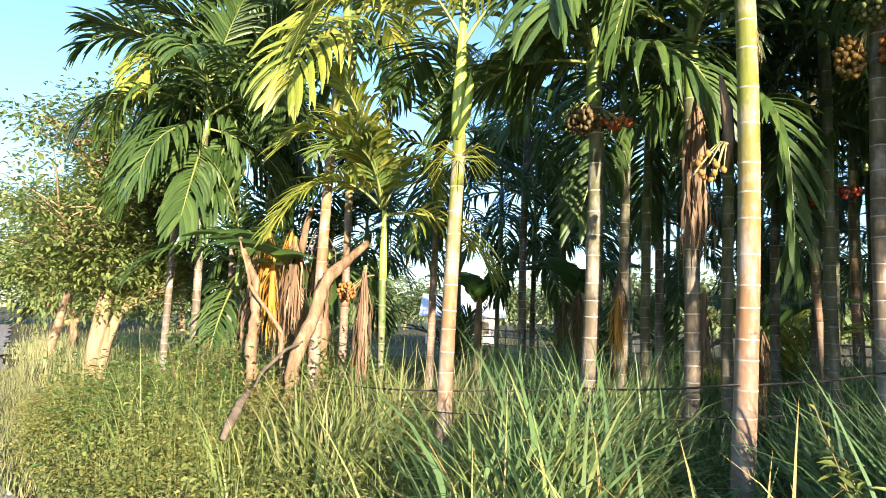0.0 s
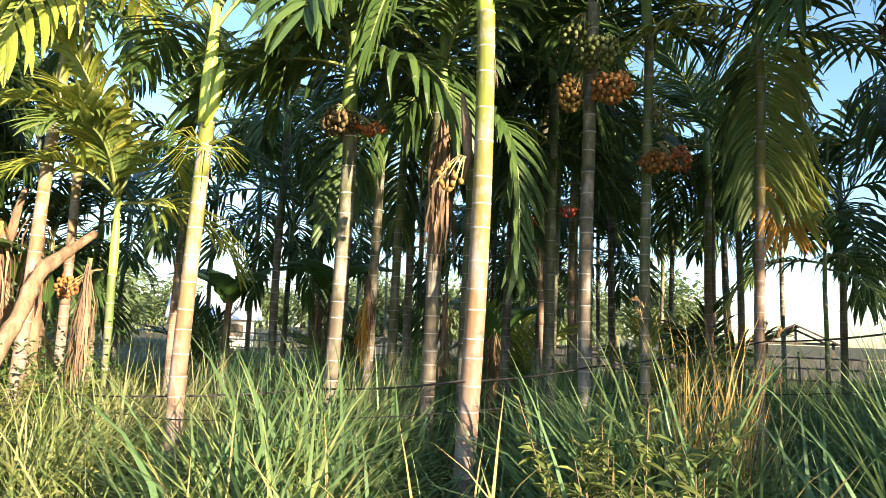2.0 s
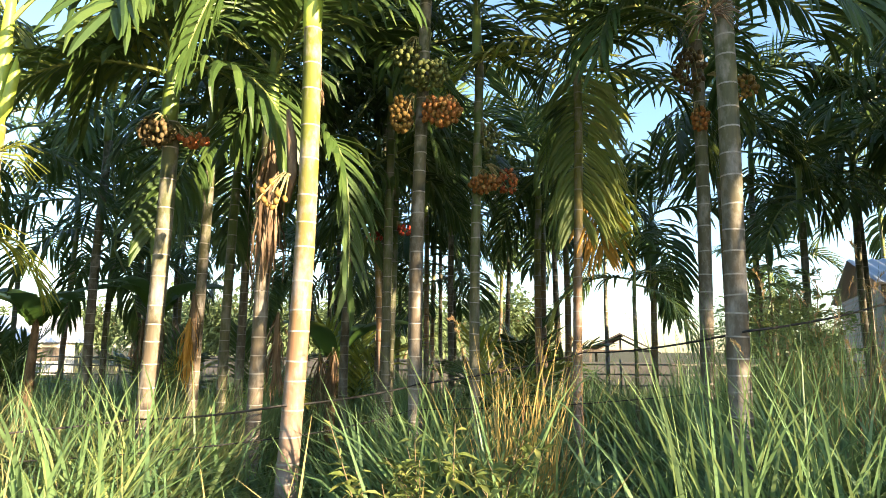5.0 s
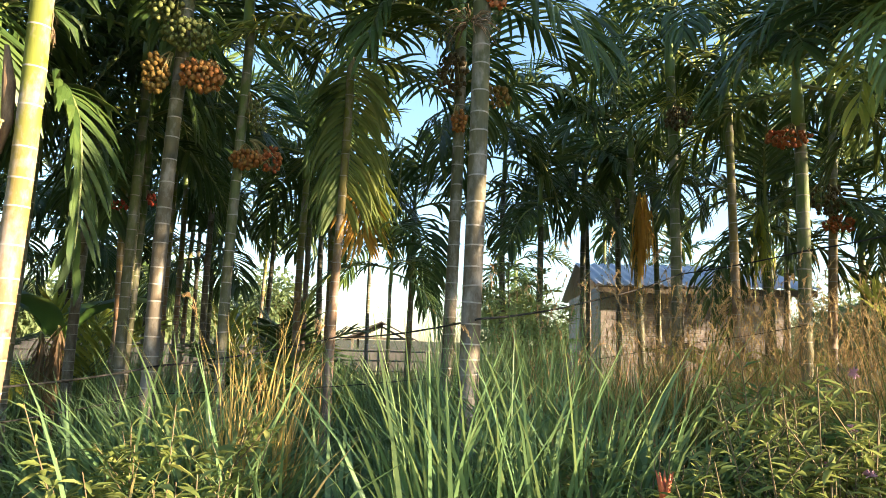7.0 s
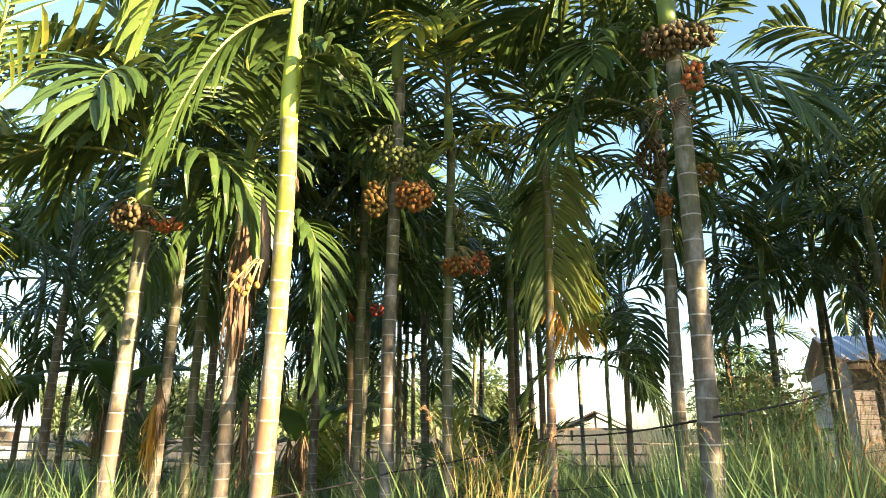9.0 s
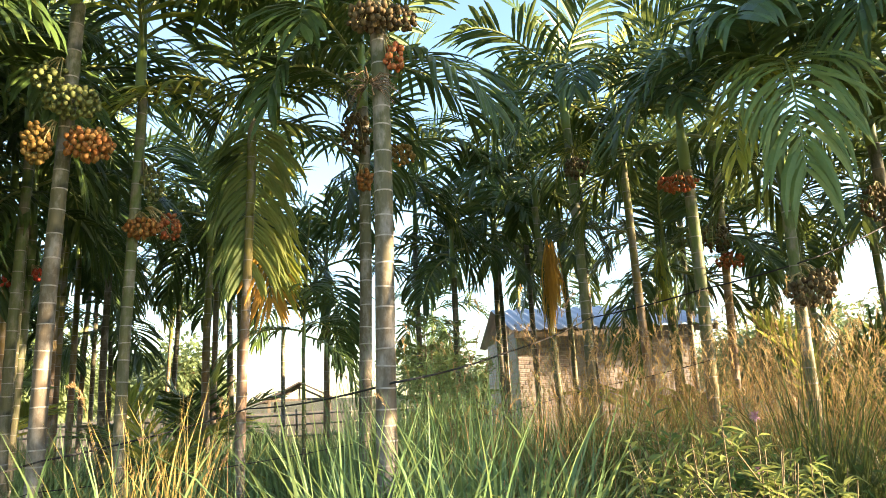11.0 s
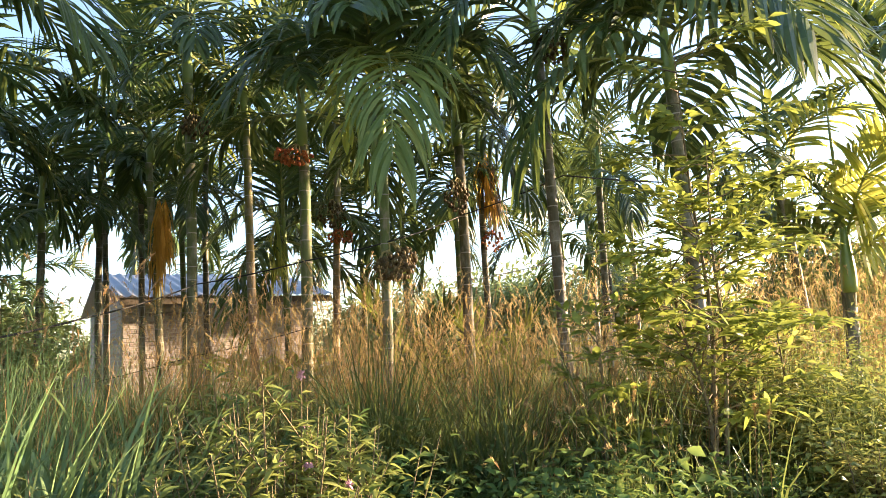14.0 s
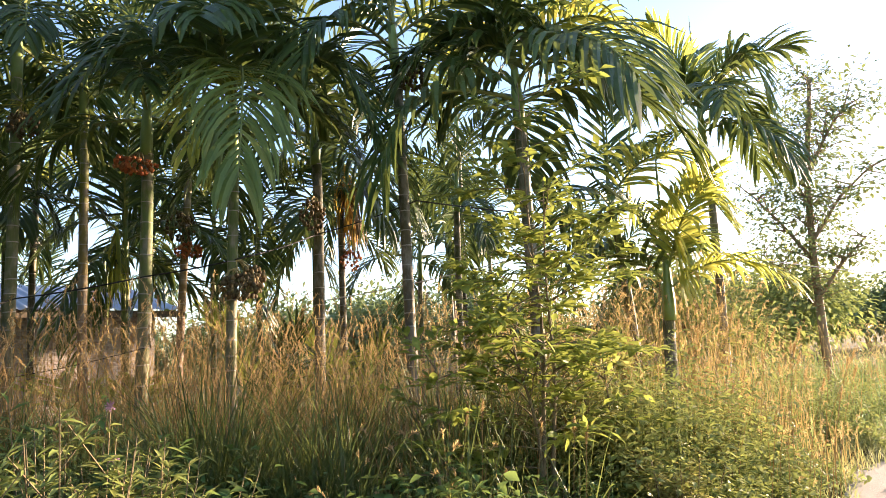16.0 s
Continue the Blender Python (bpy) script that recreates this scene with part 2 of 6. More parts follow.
brickpiece_mat = bp.finish(bp_c, 0.9, 0.15)
mo = Mat("lime_mortar")
mortar_mat = mo.finish(mo.ramp(mo.noise(25.0, 5.0), (0.3, (0.26, 0.235, 0.20)), (0.7, (0.42, 0.385, 0.34))), 0.95, 0.1)
ir = Mat("zinc_sheet")
ir_n = ir.noise(2.0, 5.0, stretch=(1, 0.2, 1))
iron_mat = ir.finish(ir.ramp(ir_n, (0.3, (0.30, 0.33, 0.37)), (0.7, (0.46, 0.48, 0.50))), 0.5, 0.4, 0.25)
wp = Mat("cream_plaster")
plaster_mat = wp.finish(wp.ramp(wp.noise(1.5, 5.0), (0.3, (0.62, 0.55, 0.44)), (0.7, (0.76, 0.70, 0.58))), 0.85, 0.2)
rw = Mat("pale_roof_sheet")
paleroof_mat = rw.finish(rw.ramp(rw.noise(1.5, 5.0), (0.3, (0.55, 0.57, 0.60)), (0.7, (0.70, 0.71, 0.73))), 0.5, 0.4)
dk = Mat("old_timber")
dk_n = dk.noise(10.0, 5.0, stretch=(1, 1, 0.2))
timber_mat = dk.finish(dk.ramp(dk_n, (0.3, (0.07, 0.055, 0.04)), (0.7, (0.20, 0.16, 0.12))), 0.85, 0.2)
th = Mat("old_thatch")
thatch_mat = th.finish(th.ramp(th.noise(12.0, 5.0, stretch=(1, 0.2, 1)), (0.3, (0.05, 0.045, 0.04)), (0.7, (0.12, 0.10, 0.09))), 0.9, 0.1)
bb = Mat("grey_bamboo")
bamboo_mat = bb.finish(bb.ramp(bb.noise(9.0), (0.3, (0.11, 0.095, 0.07)), (0.7, (0.20, 0.18, 0.14))), 0.75, 0.2)
gw = Mat("grey_block_wall")
greywall_mat = gw.finish(gw.ramp(gw.noise(1.2, 6.0), (0.3, (0.11, 0.10, 0.085)), (0.7, (0.20, 0.185, 0.16))), 0.9, 0.15)
cb = Mat("black_cable")
cable_mat = cb.finish(cb.ramp(cb.noise(30.0), (0.3, (0.015, 0.014, 0.013)), (0.7, (0.05, 0.045, 0.04))), 0.6, 0.3)
pw = Mat("pale_wire")
palewire_mat = pw.finish(pw.ramp(pw.noise(30.0), (0.3, (0.45, 0.43, 0.38)), (0.7, (0.65, 0.62, 0.55))), 0.5, 0.4, 0.3)
pk = Mat("pink_flower")
flower_mat = pk.finish(pk.ramp(pk.noise(30.0), (0.3, (0.36, 0.15, 0.20)), (0.7, (0.50, 0.30, 0.35))), 0.7, 0.2)
rl = Mat("red_leaf")
redleaf_mat = rl.finish(rl.ramp(rl.noise(20.0), (0.3, (0.42, 0.07, 0.03)), (0.7, (0.60, 0.16, 0.06))), 0.6, 0.3)


# ---- mesh helpers ----
class Build:
    """Vertices and faces gathered for one mesh."""

    def __init__(self):
        self.v, self.f, self.mi, self.age = [], [], [], []

    def add(self, verts, faces, mat=0, age=None):
        k = len(self.v)
        self.v.extend(tuple(p) for p in verts)
        self.f.extend(tuple(i + k for i in q) for q in faces)
        self.mi.extend([mat] * len(faces))
        self.age.extend(age if age is not None else [0.0] * len(verts))

    def tube(self, pts, radii, seg=8, mat=0, cap=True):
        pts = [Vector(p) for p in pts]
        rings, up = [], Vector((0.13, 0.97, 0.21))
        for i, p in enumerate(pts):
            d = (pts[min(i + 1, len(pts) - 1)] - pts[max(i - 1, 0)]).normalized()
            a = d.cross(up)
            a = a.normalized() if a.length > 1e-3 else d.orthogonal().normalized()
            b = d.cross(a)
            rings.append([p + radii[i] * (math.cos(2 * math.pi * k / seg) * a + math.sin(2 * math.pi * k / seg) * b) for k in range(seg)])
        n = len(pts)
        faces = [(i * seg + k, i * seg + (k + 1) % seg, (i + 1) * seg + (k + 1) % seg, (i + 1) * seg + k) for i in range(n - 1) for k in range(seg)]
        if cap:
            faces += [tuple(range(seg - 1, -1, -1)), tuple((n - 1) * seg + k for k in range(seg))]
        self.add([p for r in rings for p in r], faces, mat)

    def box(self, lo, hi, mat=0):
        (a, b, c), (d, e, f) = lo, hi
        self.add([(a, b, c), (d, b, c), (d, e, c), (a, e, c), (a, b, f), (d, b, f), (d, e, f), (a, e, f)],
                 [(0, 3, 2, 1), (4, 5, 6, 7), (0, 1, 5, 4), (1, 2, 6, 5), (2, 3, 7, 6), (3, 0, 4, 7)], mat)

    def mesh(self, name, mats, smooth=True):
        me = bpy.data.meshes.new(name)
        me.from_pydata(self.v, [], self.f)
        for m in mats:
            me.materials.append(m)
        me.polygons.foreach_set("material_index", self.mi)
        me.polygons.foreach_set("use_smooth", [smooth] * len(self.f))
        if any(self.age):
            me.attributes.new("age", "FLOAT", "POINT").data.foreach_set("value", self.age)
        me.update()
        return me


def part(name, me, parent, label="", m=None, material=None):
    """One mesh as a part under a thing or a part."""
    ob = new(name, me)
    ob.parent = parent
    if m is not None:
        ob.matrix_basis = m
    if material is not None:
        ob.material_slots[0].link = "OBJECT"
        ob.material_slots[0].material = material
    return tagged(ob, label) if label else ob


def thing(name, x, y, z, label, category, group="", turn=0.0):
    ob = new(name)
    ob.empty_display_size = 0.1
    ob.matrix_basis = pose(x, y, z, 0, 0, turn)
    return tagged(ob, label, category, group)


def array_mesh(name, verts, faces, mat, smooth=True):
    """A mesh from whole arrays: verts (n, 3), faces (m, 3 or 4)."""
    verts, faces = np.asarray(verts, np.float32), np.asarray(faces, np.int32)
    me = bpy.data.meshes.new(name)
    me.vertices.add(len(verts))
    me.vertices.foreach_set("co", verts.ravel())
    k = faces.shape[1]
    me.loops.add(faces.size)
    me.loops.foreach_set("vertex_index", faces.ravel())
    me.polygons.add(len(faces))
    me.polygons.foreach_set("loop_start", np.arange(0, faces.size, k, dtype=np.int32))
    me.polygons.foreach_set("use_smooth", np.full(len(faces), smooth))
    me.materials.append(mat)
    me.update(calc_edges=True)
    me.validate()
    return me


def unit(a):
    return a / np.maximum(np.linalg.norm(a, axis=-1, keepdims=True), 1e-9)


def blades(rng, base, height, width, bend, az=None, levels=6, lean=0.15):
    """Grass blades from arrays: arching tapered strips with a fold."""
    n = len(base)
    az = rng.uniform(0, 2 * np.pi, n) if az is None else az
    out = np.stack([np.cos(az), np.sin(az), 0 * az], -1)
    side = np.stack([-np.sin(az), np.cos(az), 0 * az], -1)
    twist = rng.uniform(-0.9, 0.9, n)[:, None]
    side = unit(side + twist * out)
    s = np.linspace(0, 1, levels)
    verts = np.zeros((n, levels, 2, 3))
    p = base.copy()
    ang = lean * rng.uniform(0.2, 1.4, n)
    step = height / (levels - 1)
    for i in range(levels):
        w = width * (0.65 + 0.35 * np.sin(np.pi * min(s[i] * 1.6, 1.0))) * (1 - s[i] ** 2.2) + 0.0006
        verts[:, i, 0] = p - side * w[:, None] / 2
        verts[:, i, 1] = p + side * w[:, None] / 2
        a = ang + bend * s[i] ** 1.6
        p = p + (np.sin(a)[:, None] * out + np.cos(a)[:, None] * np.array([0, 0, 1])) * step[:, None]
    idx = np.arange(n)[:, None] * levels * 2
    quads = np.concatenate([np.stack([idx[:, 0] + 2 * i, idx[:, 0] + 2 * i + 1, idx[:, 0] + 2 * i + 3, idx[:, 0] + 2 * i + 2], -1) for i in range(levels - 1)])
    return verts.reshape(-1, 3), quads


def leaves(rng, base, direct, length, width, fold=0.25, droop=0.2):
    """Small pointed leaves from arrays: a folded blade of two halves with a bent tip."""
    n = len(base)
    d = unit(direct)
    side = unit(np.cross(d, np.array([0, 0, 1.0]) + 0.25 * rng.normal(size=(n, 3))))
    up = np.cross(side, d)
    L, W = length[:, None], width[:, None]
    down = np.array([0, 0, -1.0]) * droop * L
    mid = base + d * L * 0.42
    tip = base + d * L + down
    q = base + d * L * 0.75 + down * 0.45
    v = np.stack([base, mid - side * W / 2 + up * W * fold, mid + down * 0.15, mid + side * W / 2 + up * W * fold,
                  q - side * W * 0.33 + up * W * fold * 0.6, q, q + side * W * 0.33 + up * W * fold * 0.6, tip], 1).reshape(-1, 3)
    i = np.arange(n) * 8
    tri = np.concatenate([np.stack([i + a, i + b, i + c], -1) for a, b, c in
                          ((0, 2, 1), (0, 3, 2), (1, 2, 5), (1, 5, 4), (2, 3, 6), (2, 6, 5), (4, 5, 7), (5, 6, 7))])
    return v, tri


def join(pairs):
    vs, fs, k = [], [], 0
    for v, f in pairs:
        vs.append(v)
        fs.append(f + k)
        k += len(v)
    return np.concatenate(vs), np.concatenate(fs)


def stuff(name, v, f, mat, label, category):
    return tagged(new(name, array_mesh(name, v, f, mat)), label, category, kind="stuff")


# ---- ground and road ----
def edge_y(x):
    """The road's verge runs slightly askew past the orchard."""
    return min(max(0.80 + 0.13 * x, -0.30), 1.80) + 0.10 * math.sin(x * 0.9) + 0.06 * math.sin(x * 2.3 + 1)


gb = Build()
xs = [-900, -400, -200, -100, -60, -40] + [-30 + i for i in range(61)] + [40, 60, 100, 200, 400, 900]
ys = [-900, -400, -150, -60, -30] + [-20 + i for i in range(51)] + [40, 60, 100, 200, 400, 900]
gv = []
for gy in ys:
    for gx in xs:
        near = math.hypot(gx, gy) < 40
        gz = 0.10 * (noise.noise(Vector((gx * 0.35, gy * 0.35, 3.0)))) if near and gy > edge_y(gx) + 0.6 else -0.03
        gv.append((gx, gy, gz))
nx = len(xs)
gb.add(gv, [(j * nx + i, j * nx + i + 1, (j + 1) * nx + i + 1, (j + 1) * nx + i) for j in range(len(ys) - 1) for i in range(nx - 1)])
tagged(new("ground", gb.mesh("ground", [soil_mat])), "weedy brown orchard soil under grass and litter", "ground", kind="structure")

rb = Build()
rv, rf, m = [], [], 9
for i in range(241):
    gx = -60 + 0.5 * i
    for k in range(m):
        u = k / (m - 1)
        gy = edge_y(gx) - 0.05 - 4.4 * u
        rv.append((gx, gy, 0.012 + 0.05 * math.sin(math.pi * u) - 0.03 * math.exp(-((u - 0.25) / 0.07) ** 2) - 0.03 * math.exp(-((u - 0.72) / 0.07) ** 2) + 0.012 * noise.noise(Vector((gx * 1.7, gy * 1.7, 0)))))
rf = [(i * m + k + 1, i * m + k, (i + 1) * m + k, (i + 1) * m + k + 1) for i in range(240) for k in range(m - 1)]
rb.add(rv, rf)
tagged(new("road", rb.mesh("road", [road_mat])), "pale dirt and gravel village road with worn wheel tracks", "road", kind="structure")


# ---- areca palms ----
def leaflets(b, r, pts, dirs, side, n, leaf, width, hang, first=0.13, fan=True, sweep=(22, 42), halves=(-1, 1)):
    """Two rows of blunt folded leaflets along a stalk, each one bent down by its own weight."""
    steps = len(pts) - 1
    down = Vector((0, 0, -1))
    for k in range(n):
        u = first + (1 - first) * (k + 0.5) / n
        x = u * steps
        i = min(int(x), steps - 1)
        p = pts[i].lerp(pts[i + 1], x - i)
        t = dirs[i]
        nor = side.cross(t)
        nor = nor.normalized() if nor.length > 0.05 else Vector((0, 0, 1))
        if nor.z < 0:
            nor = -nor
        for s in halves:
            if r.random() < 0.04:
                continue
            sw = radians(sweep[0] + sweep[1] * u + r.uniform(-7, 7))
            d = (math.cos(sw) * side * s + math.sin(sw) * t + r.uniform(0.06, 0.34) * nor).normalized()
            ll = leaf * (0.55 + 0.75 * math.sin(math.pi * min(0.15 + u * 0.72, 1.0))) * r.uniform(0.85, 1.12)
            if fan and u > 0.93:
                ll *= 0.8
            w = width * r.uniform(0.75, 1.2) * (1.2 if fan and u > 0.9 else 1.0)
            seg = 4
            q, verts = p.copy(), []
            h = hang * r.uniform(0.6, 1.35)
            for j in range(seg + 1):
                v = j / seg
                dd = (d * (1 - h * v) + down * h * v * 1.25).normalized()
                wv = dd.cross(nor)
                wv = wv.normalized() if wv.length > 0.05 else t
                prof = (0.42, 0.95, 1.0, 0.80, 0.12)[j] * w / 2
                lift = nor * prof * 0.42
                verts += [q - wv * prof - lift, q, q + wv * prof - lift]
                q = q + dd * ll / seg
            faces = []
            for j in range(seg):
                a = 3 * j
                faces += [(a, a + 1, a + 4, a + 3), (a + 1, a + 2, a + 5, a + 4)]
            b.add(verts, faces, 0)


def frond_mesh(name, seed, length, e0, bend, n=26, leaf=0.62, width=0.055, hang=0.5, fan=True):
    """An arching feather leaf that starts at the origin and heads along +x: stalk and two rows of drooping leaflets."""
    r = random.Random(seed)
    b = Build()
    steps = 22
    pts, dirs = [Vector((0, 0, 0))], []
    for i in range(steps):
        a = radians(e0 - bend * ((i + 0.5) / steps) ** 1.25)
        d = Vector((math.cos(a), 0, math.sin(a)))
        dirs.append(d)
        pts.append(pts[-1] + d * length / steps)
    dirs.append(dirs[-1])
    sway = r.uniform(-0.10, 0.10)
    for i, p in enumerate(pts):
        p.y += sway * length * (i / steps) ** 2
    b.tube(pts[:-1], [0.020 * (1 - 0.8 * i / steps) + 0.002 for i in range(steps)], 5, 1)
    leaflets(b, r, pts, dirs, Vector((0, 1, 0)), n, leaf, width, hang, fan=fan)
    return b.mesh(name, [frond_green, rachis_mat], smooth=False)


def frond_set(shapes, seed):
    """Leaves of one kind, young and steep to old and hanging, three of each."""
    return [[frond_mesh("frond", seed + 10 * a + k, *shape) for k in range(3)] for a, shape in enumerate(shapes)]


STIFF = frond_set(((1.60, 80, 34, 20, 0.46, 0.050, 0.22), (1.75, 64, 62, 21, 0.54, 0.057, 0.36), (1.80, 47, 86, 21, 0.58, 0.060, 0.52), (1.85, 30, 92, 21, 0.60, 0.060, 0.64),
                   (1.80, 12, 86, 21, 0.58, 0.058, 0.74), (1.75, -12, 66, 21, 0.56, 0.056, 0.85), (1.65, -45, 36, 21, 0.52, 0.052, 0.95)), 200)
SOFT = frond_set(((1.70, 80, 38, 24, 0.50, 0.066, 0.36), (1.85, 64, 72, 24, 0.60, 0.068, 0.58), (1.95, 48, 96, 24, 0.66, 0.072, 0.74), (2.00, 32, 104, 24, 0.68, 0.073, 0.86),
                  (1.95, 14, 96, 24, 0.68, 0.073, 0.95), (1.85, -12, 68, 24, 0.64, 0.070, 1.0), (1.75, -45, 40, 24, 0.60, 0.066, 1.05)), 500)

nut_b = Build()
bm = bmesh.new()
bmesh.ops.create_icosphere(bm, subdivisions=1, radius=1.0)
nut_b.add([(v.co.x * 0.019, v.co.y * 0.019, v.co.z * 0.026) for v in bm.verts], [tuple(v.index for v in f.verts) for f in bm.faces])
bm.free()
NUT = nut_b.mesh("nut", [nut_orange])


def trunk_mesh(r, height, lean, seed, bark, seg, gap):
    """A ringed stem with proud pale leaf scars, slightly swollen at the foot."""
    rnd = random.Random(seed)
    b, z, i = Build(), 0.0, 0
    wob, ph = rnd.uniform(0.010, 0.03), rnd.uniform(0, 6)
    levels = []
    while z < height:
        g = gap * rnd.uniform(0.75, 1.25) * (0.80 + 1.05 * z / height)
        rr = r * (1.0 + 0.20 * math.exp(-z / 0.22)) * (1.04 - 0.14 * z / height)
        t = rnd.uniform(-0.004, 0.004)
        levels += [(z + 0.002, rr, 0, t), (z + 0.5 * g, rr * 0.992, 0, t), (z + g - 0.011, rr, 1, t), (z + g - 0.008, rr * 1.014, 1, t), (z + g - 0.001, rr * 1.014, 0, t)]
        z += g
    verts, faces, mats, age = [], [], [], []
    dirn = rnd.uniform(0, 6)
    for j, (zz, rr, mt, tilt) in enumerate(levels):
        cx = lean[0] * zz + wob * math.sin(zz * 1.1 + ph) * min(zz, 1)
        cy = lean[1] * zz + wob * math.cos(zz * 0.9 + ph) * min(zz, 1)
        for k in range(seg):
            a = 2 * math.pi * k / seg
            verts.append((cx + rr * math.cos(a), cy + rr * math.sin(a), zz + tilt * math.cos(a + dirn)))
            age.append(0.001 + min(zz / height, 1.0))
    for j in range(len(levels) - 1):
        for k in range(seg):
            faces.append((j * seg + k, j * seg + (k + 1) % seg, (j + 1) * seg + (k + 1) % seg, (j + 1) * seg + k))
            mats.append(levels[j][2])
    b.v, b.f, b.mi, b.age = verts, faces, mats, age
    return b.mesh("trunk", [bark, ring_mat]), z


def tip(lean, z):
    return Vector((lean[0] * z, lean[1] * z, z))


def fruit_bunch(palm, at, rad, mat, count, seed, label, size=1.12):
    """A packed hanging bunch: strands from the stem and nuts that can be told apart."""
    r = random.Random(seed)
    base = palm.matrix_basis.translation
    c = Vector(at) - base
    b = Build()
    root = Vector((0, 0, rad[2] * 0.9 + 0.06)) + Vector((-(at[0] - base.x), -(at[1] - base.y), 0)) * 0.7
    for k in range(9):
        e = Vector((r.uniform(-1, 1) * rad[0], r.uniform(-1, 1) * rad[1], r.uniform(-0.9, 0.4) * rad[2]))
        mid = root.lerp(e, 0.45) + Vector((0, 0, 0.04))
        b.tube([root, root.lerp(mid, 0.5) + Vector((0, 0, 0.02)), mid, mid.lerp(e, 0.6), e], [0.008, 0.007, 0.006, 0.004, 0.003], 4, 0, False)
    ob = part("fruit_stalk", b.mesh("fruit_stalk", [stalk_mat]), palm, label, Matrix.Translation(c))
    spots, tries = [], 0
    while len(spots) < count and tries < count * 30:
        tries += 1
        d = Vector((r.gauss(0, 1), r.gauss(0, 1), r.gauss(0, 1))).normalized() * r.uniform(0.45, 1.0) ** 0.5
        p = Vector((d.x * rad[0], d.y * rad[1], d.z * rad[2]))
        if all((p - q).length > 0.034 * size for q in spots):
            spots.append(p)
    for p in spots:
        m = Matrix.LocRotScale(p, Euler((r.uniform(-0.7, 0.7), r.uniform(-0.7, 0.7), r.uniform(0, 6))), Vector.Fill(3, size * r.uniform(0.85, 1.15)))
        part("nut", NUT, ob, "", m, mat)
    return ob


def areca(x, y, r, zc, lean=(0, 0), seed=1, fronds=8, size=1.0, shaft=0.75, bark=None, young=False, near=False, old=5.6, yellow=0.0, first=0.0, turn=None, label="", gap=0.125, soft=False):
    """A betel palm: ringed stem to height zc, green crownshaft above it, a spear and a crown of feather leaves."""
    rnd = random.Random(seed * 7 + 1)
    bark = bark or bark_grey
    palm = thing("areca_palm", x, y, -0.05, label or "slender betel palm with ringed grey-brown stem in weeds", "palm tree", "betel palms")
    me, top = trunk_mesh(r, zc, lean, seed, bark, 14 if near else 8, gap)
    part("trunk", me, palm)
    b = Build()
    base, k = tip(lean, top - 0.02), 9
    pts = [base + Vector((lean[0], lean[1], 1)) * shaft * i / k for i in range(k + 1)]
    radii = [r * (0.93 + 0.35 * math.sin(math.pi * min(i / k * 1.25, 1)) ** 1.5 * (1 - i / k)) * (1 - 0.45 * i / k) for i in range(k + 1)]
    b.tube(pts, radii, 12 if near else 7)
    part("crownshaft", b.mesh("crownshaft", [shaft_young if young else shaft_mat]), palm, "smooth green crownshaft")
    head = pts[-1] - Vector((0, 0, 0.10))
    sp = Build()
    sp.tube([head, head + Vector((0.02, 0.01, 0.5)), head + Vector((0.05, 0.02, 1.0)), head + Vector((0.07, 0.02, 1.35))], [0.022, 0.020, 0.012, 0.002], 6)
    part("spear_leaf", sp.mesh("spear_leaf", [rachis_mat]), palm, "unopened upright spear leaf")
    a0 = rnd.uniform(0, 360) if turn is None else turn
    for i in range(fronds):
        age = first + (old - first) * i / max(fronds - 1, 1)
        mesh = (SOFT if soft else STIFF)[min(int(age + rnd.uniform(0, 0.6)), 6)][rnd.randrange(3)]
        az = a0 + 137.5 * i + rnd.uniform(-14, 14)
        s = size * rnd.uniform(0.9, 1.1)
        m = Matrix.Translation(head - Vector((0, 0, 0.05 * i))) @ Euler((radians(rnd.uniform(-12, 12)), radians(rnd.uniform(-7, 7)), radians(az)), "XYZ").to_matrix().to_4x4() @ Matrix.Scale(s, 4)
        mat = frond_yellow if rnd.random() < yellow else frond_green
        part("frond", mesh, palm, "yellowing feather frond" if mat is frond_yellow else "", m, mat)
    return palm


def hung(palm, at, az, mesh, mat, size=1.0, label="", roll=0.0, pitch=0.0):
    """One more leaf of a palm at a known place of the stem."""
    m = Matrix.Translation(Vector(at) - palm.matrix_basis.translation) @ Euler((radians(roll), radians(pitch), radians(az)), "XYZ").to_matrix().to_4x4() @ Matrix.Scale(size, 4)
    return part("frond", mesh, palm, label, m, mat)


def drawn_frond(palm, p0, p1, p2, mat, leaf=0.5, width=0.07, hang=0.8, n=26, label="", seed=1, first=0.12, sweep=(22, 42), halves=(-1, 1), face=None):
    """A leaf whose stalk runs from p0 over p1 to p2."""
    r = random.Random(seed)
    o = palm.matrix_basis.translation
    p0, p1, p2 = Vector(p0) - o, Vector(p1) - o, Vector(p2) - o
    k = 20
    pts = [p0 * (1 - u) ** 2 + p1 * 2 * u * (1 - u) + p2 * u * u for u in [i / k for i in range(k + 1)]]
    dirs = [(pts[min(i + 1, k)] - pts[max(i - 1, 0)]).normalized() for i in range(k + 1)]
    flat = Vector((p2.x - p0.x, p2.y - p0.y, 0))
    side = Vector(face).normalized() if face else Vector((-flat.y, flat.x, 0)).normalized()
    b = Build()
    b.tube(pts, [0.016 * (1 - 0.8 * i / k) + 0.002 for i in range(k + 1)], 5, 1)
    leaflets(b, r, pts, dirs, side, n, leaf, width, hang, first, True, sweep, halves)
    return part("frond", b.mesh("frond", [mat, rachis_mat], smooth=False), palm, label)


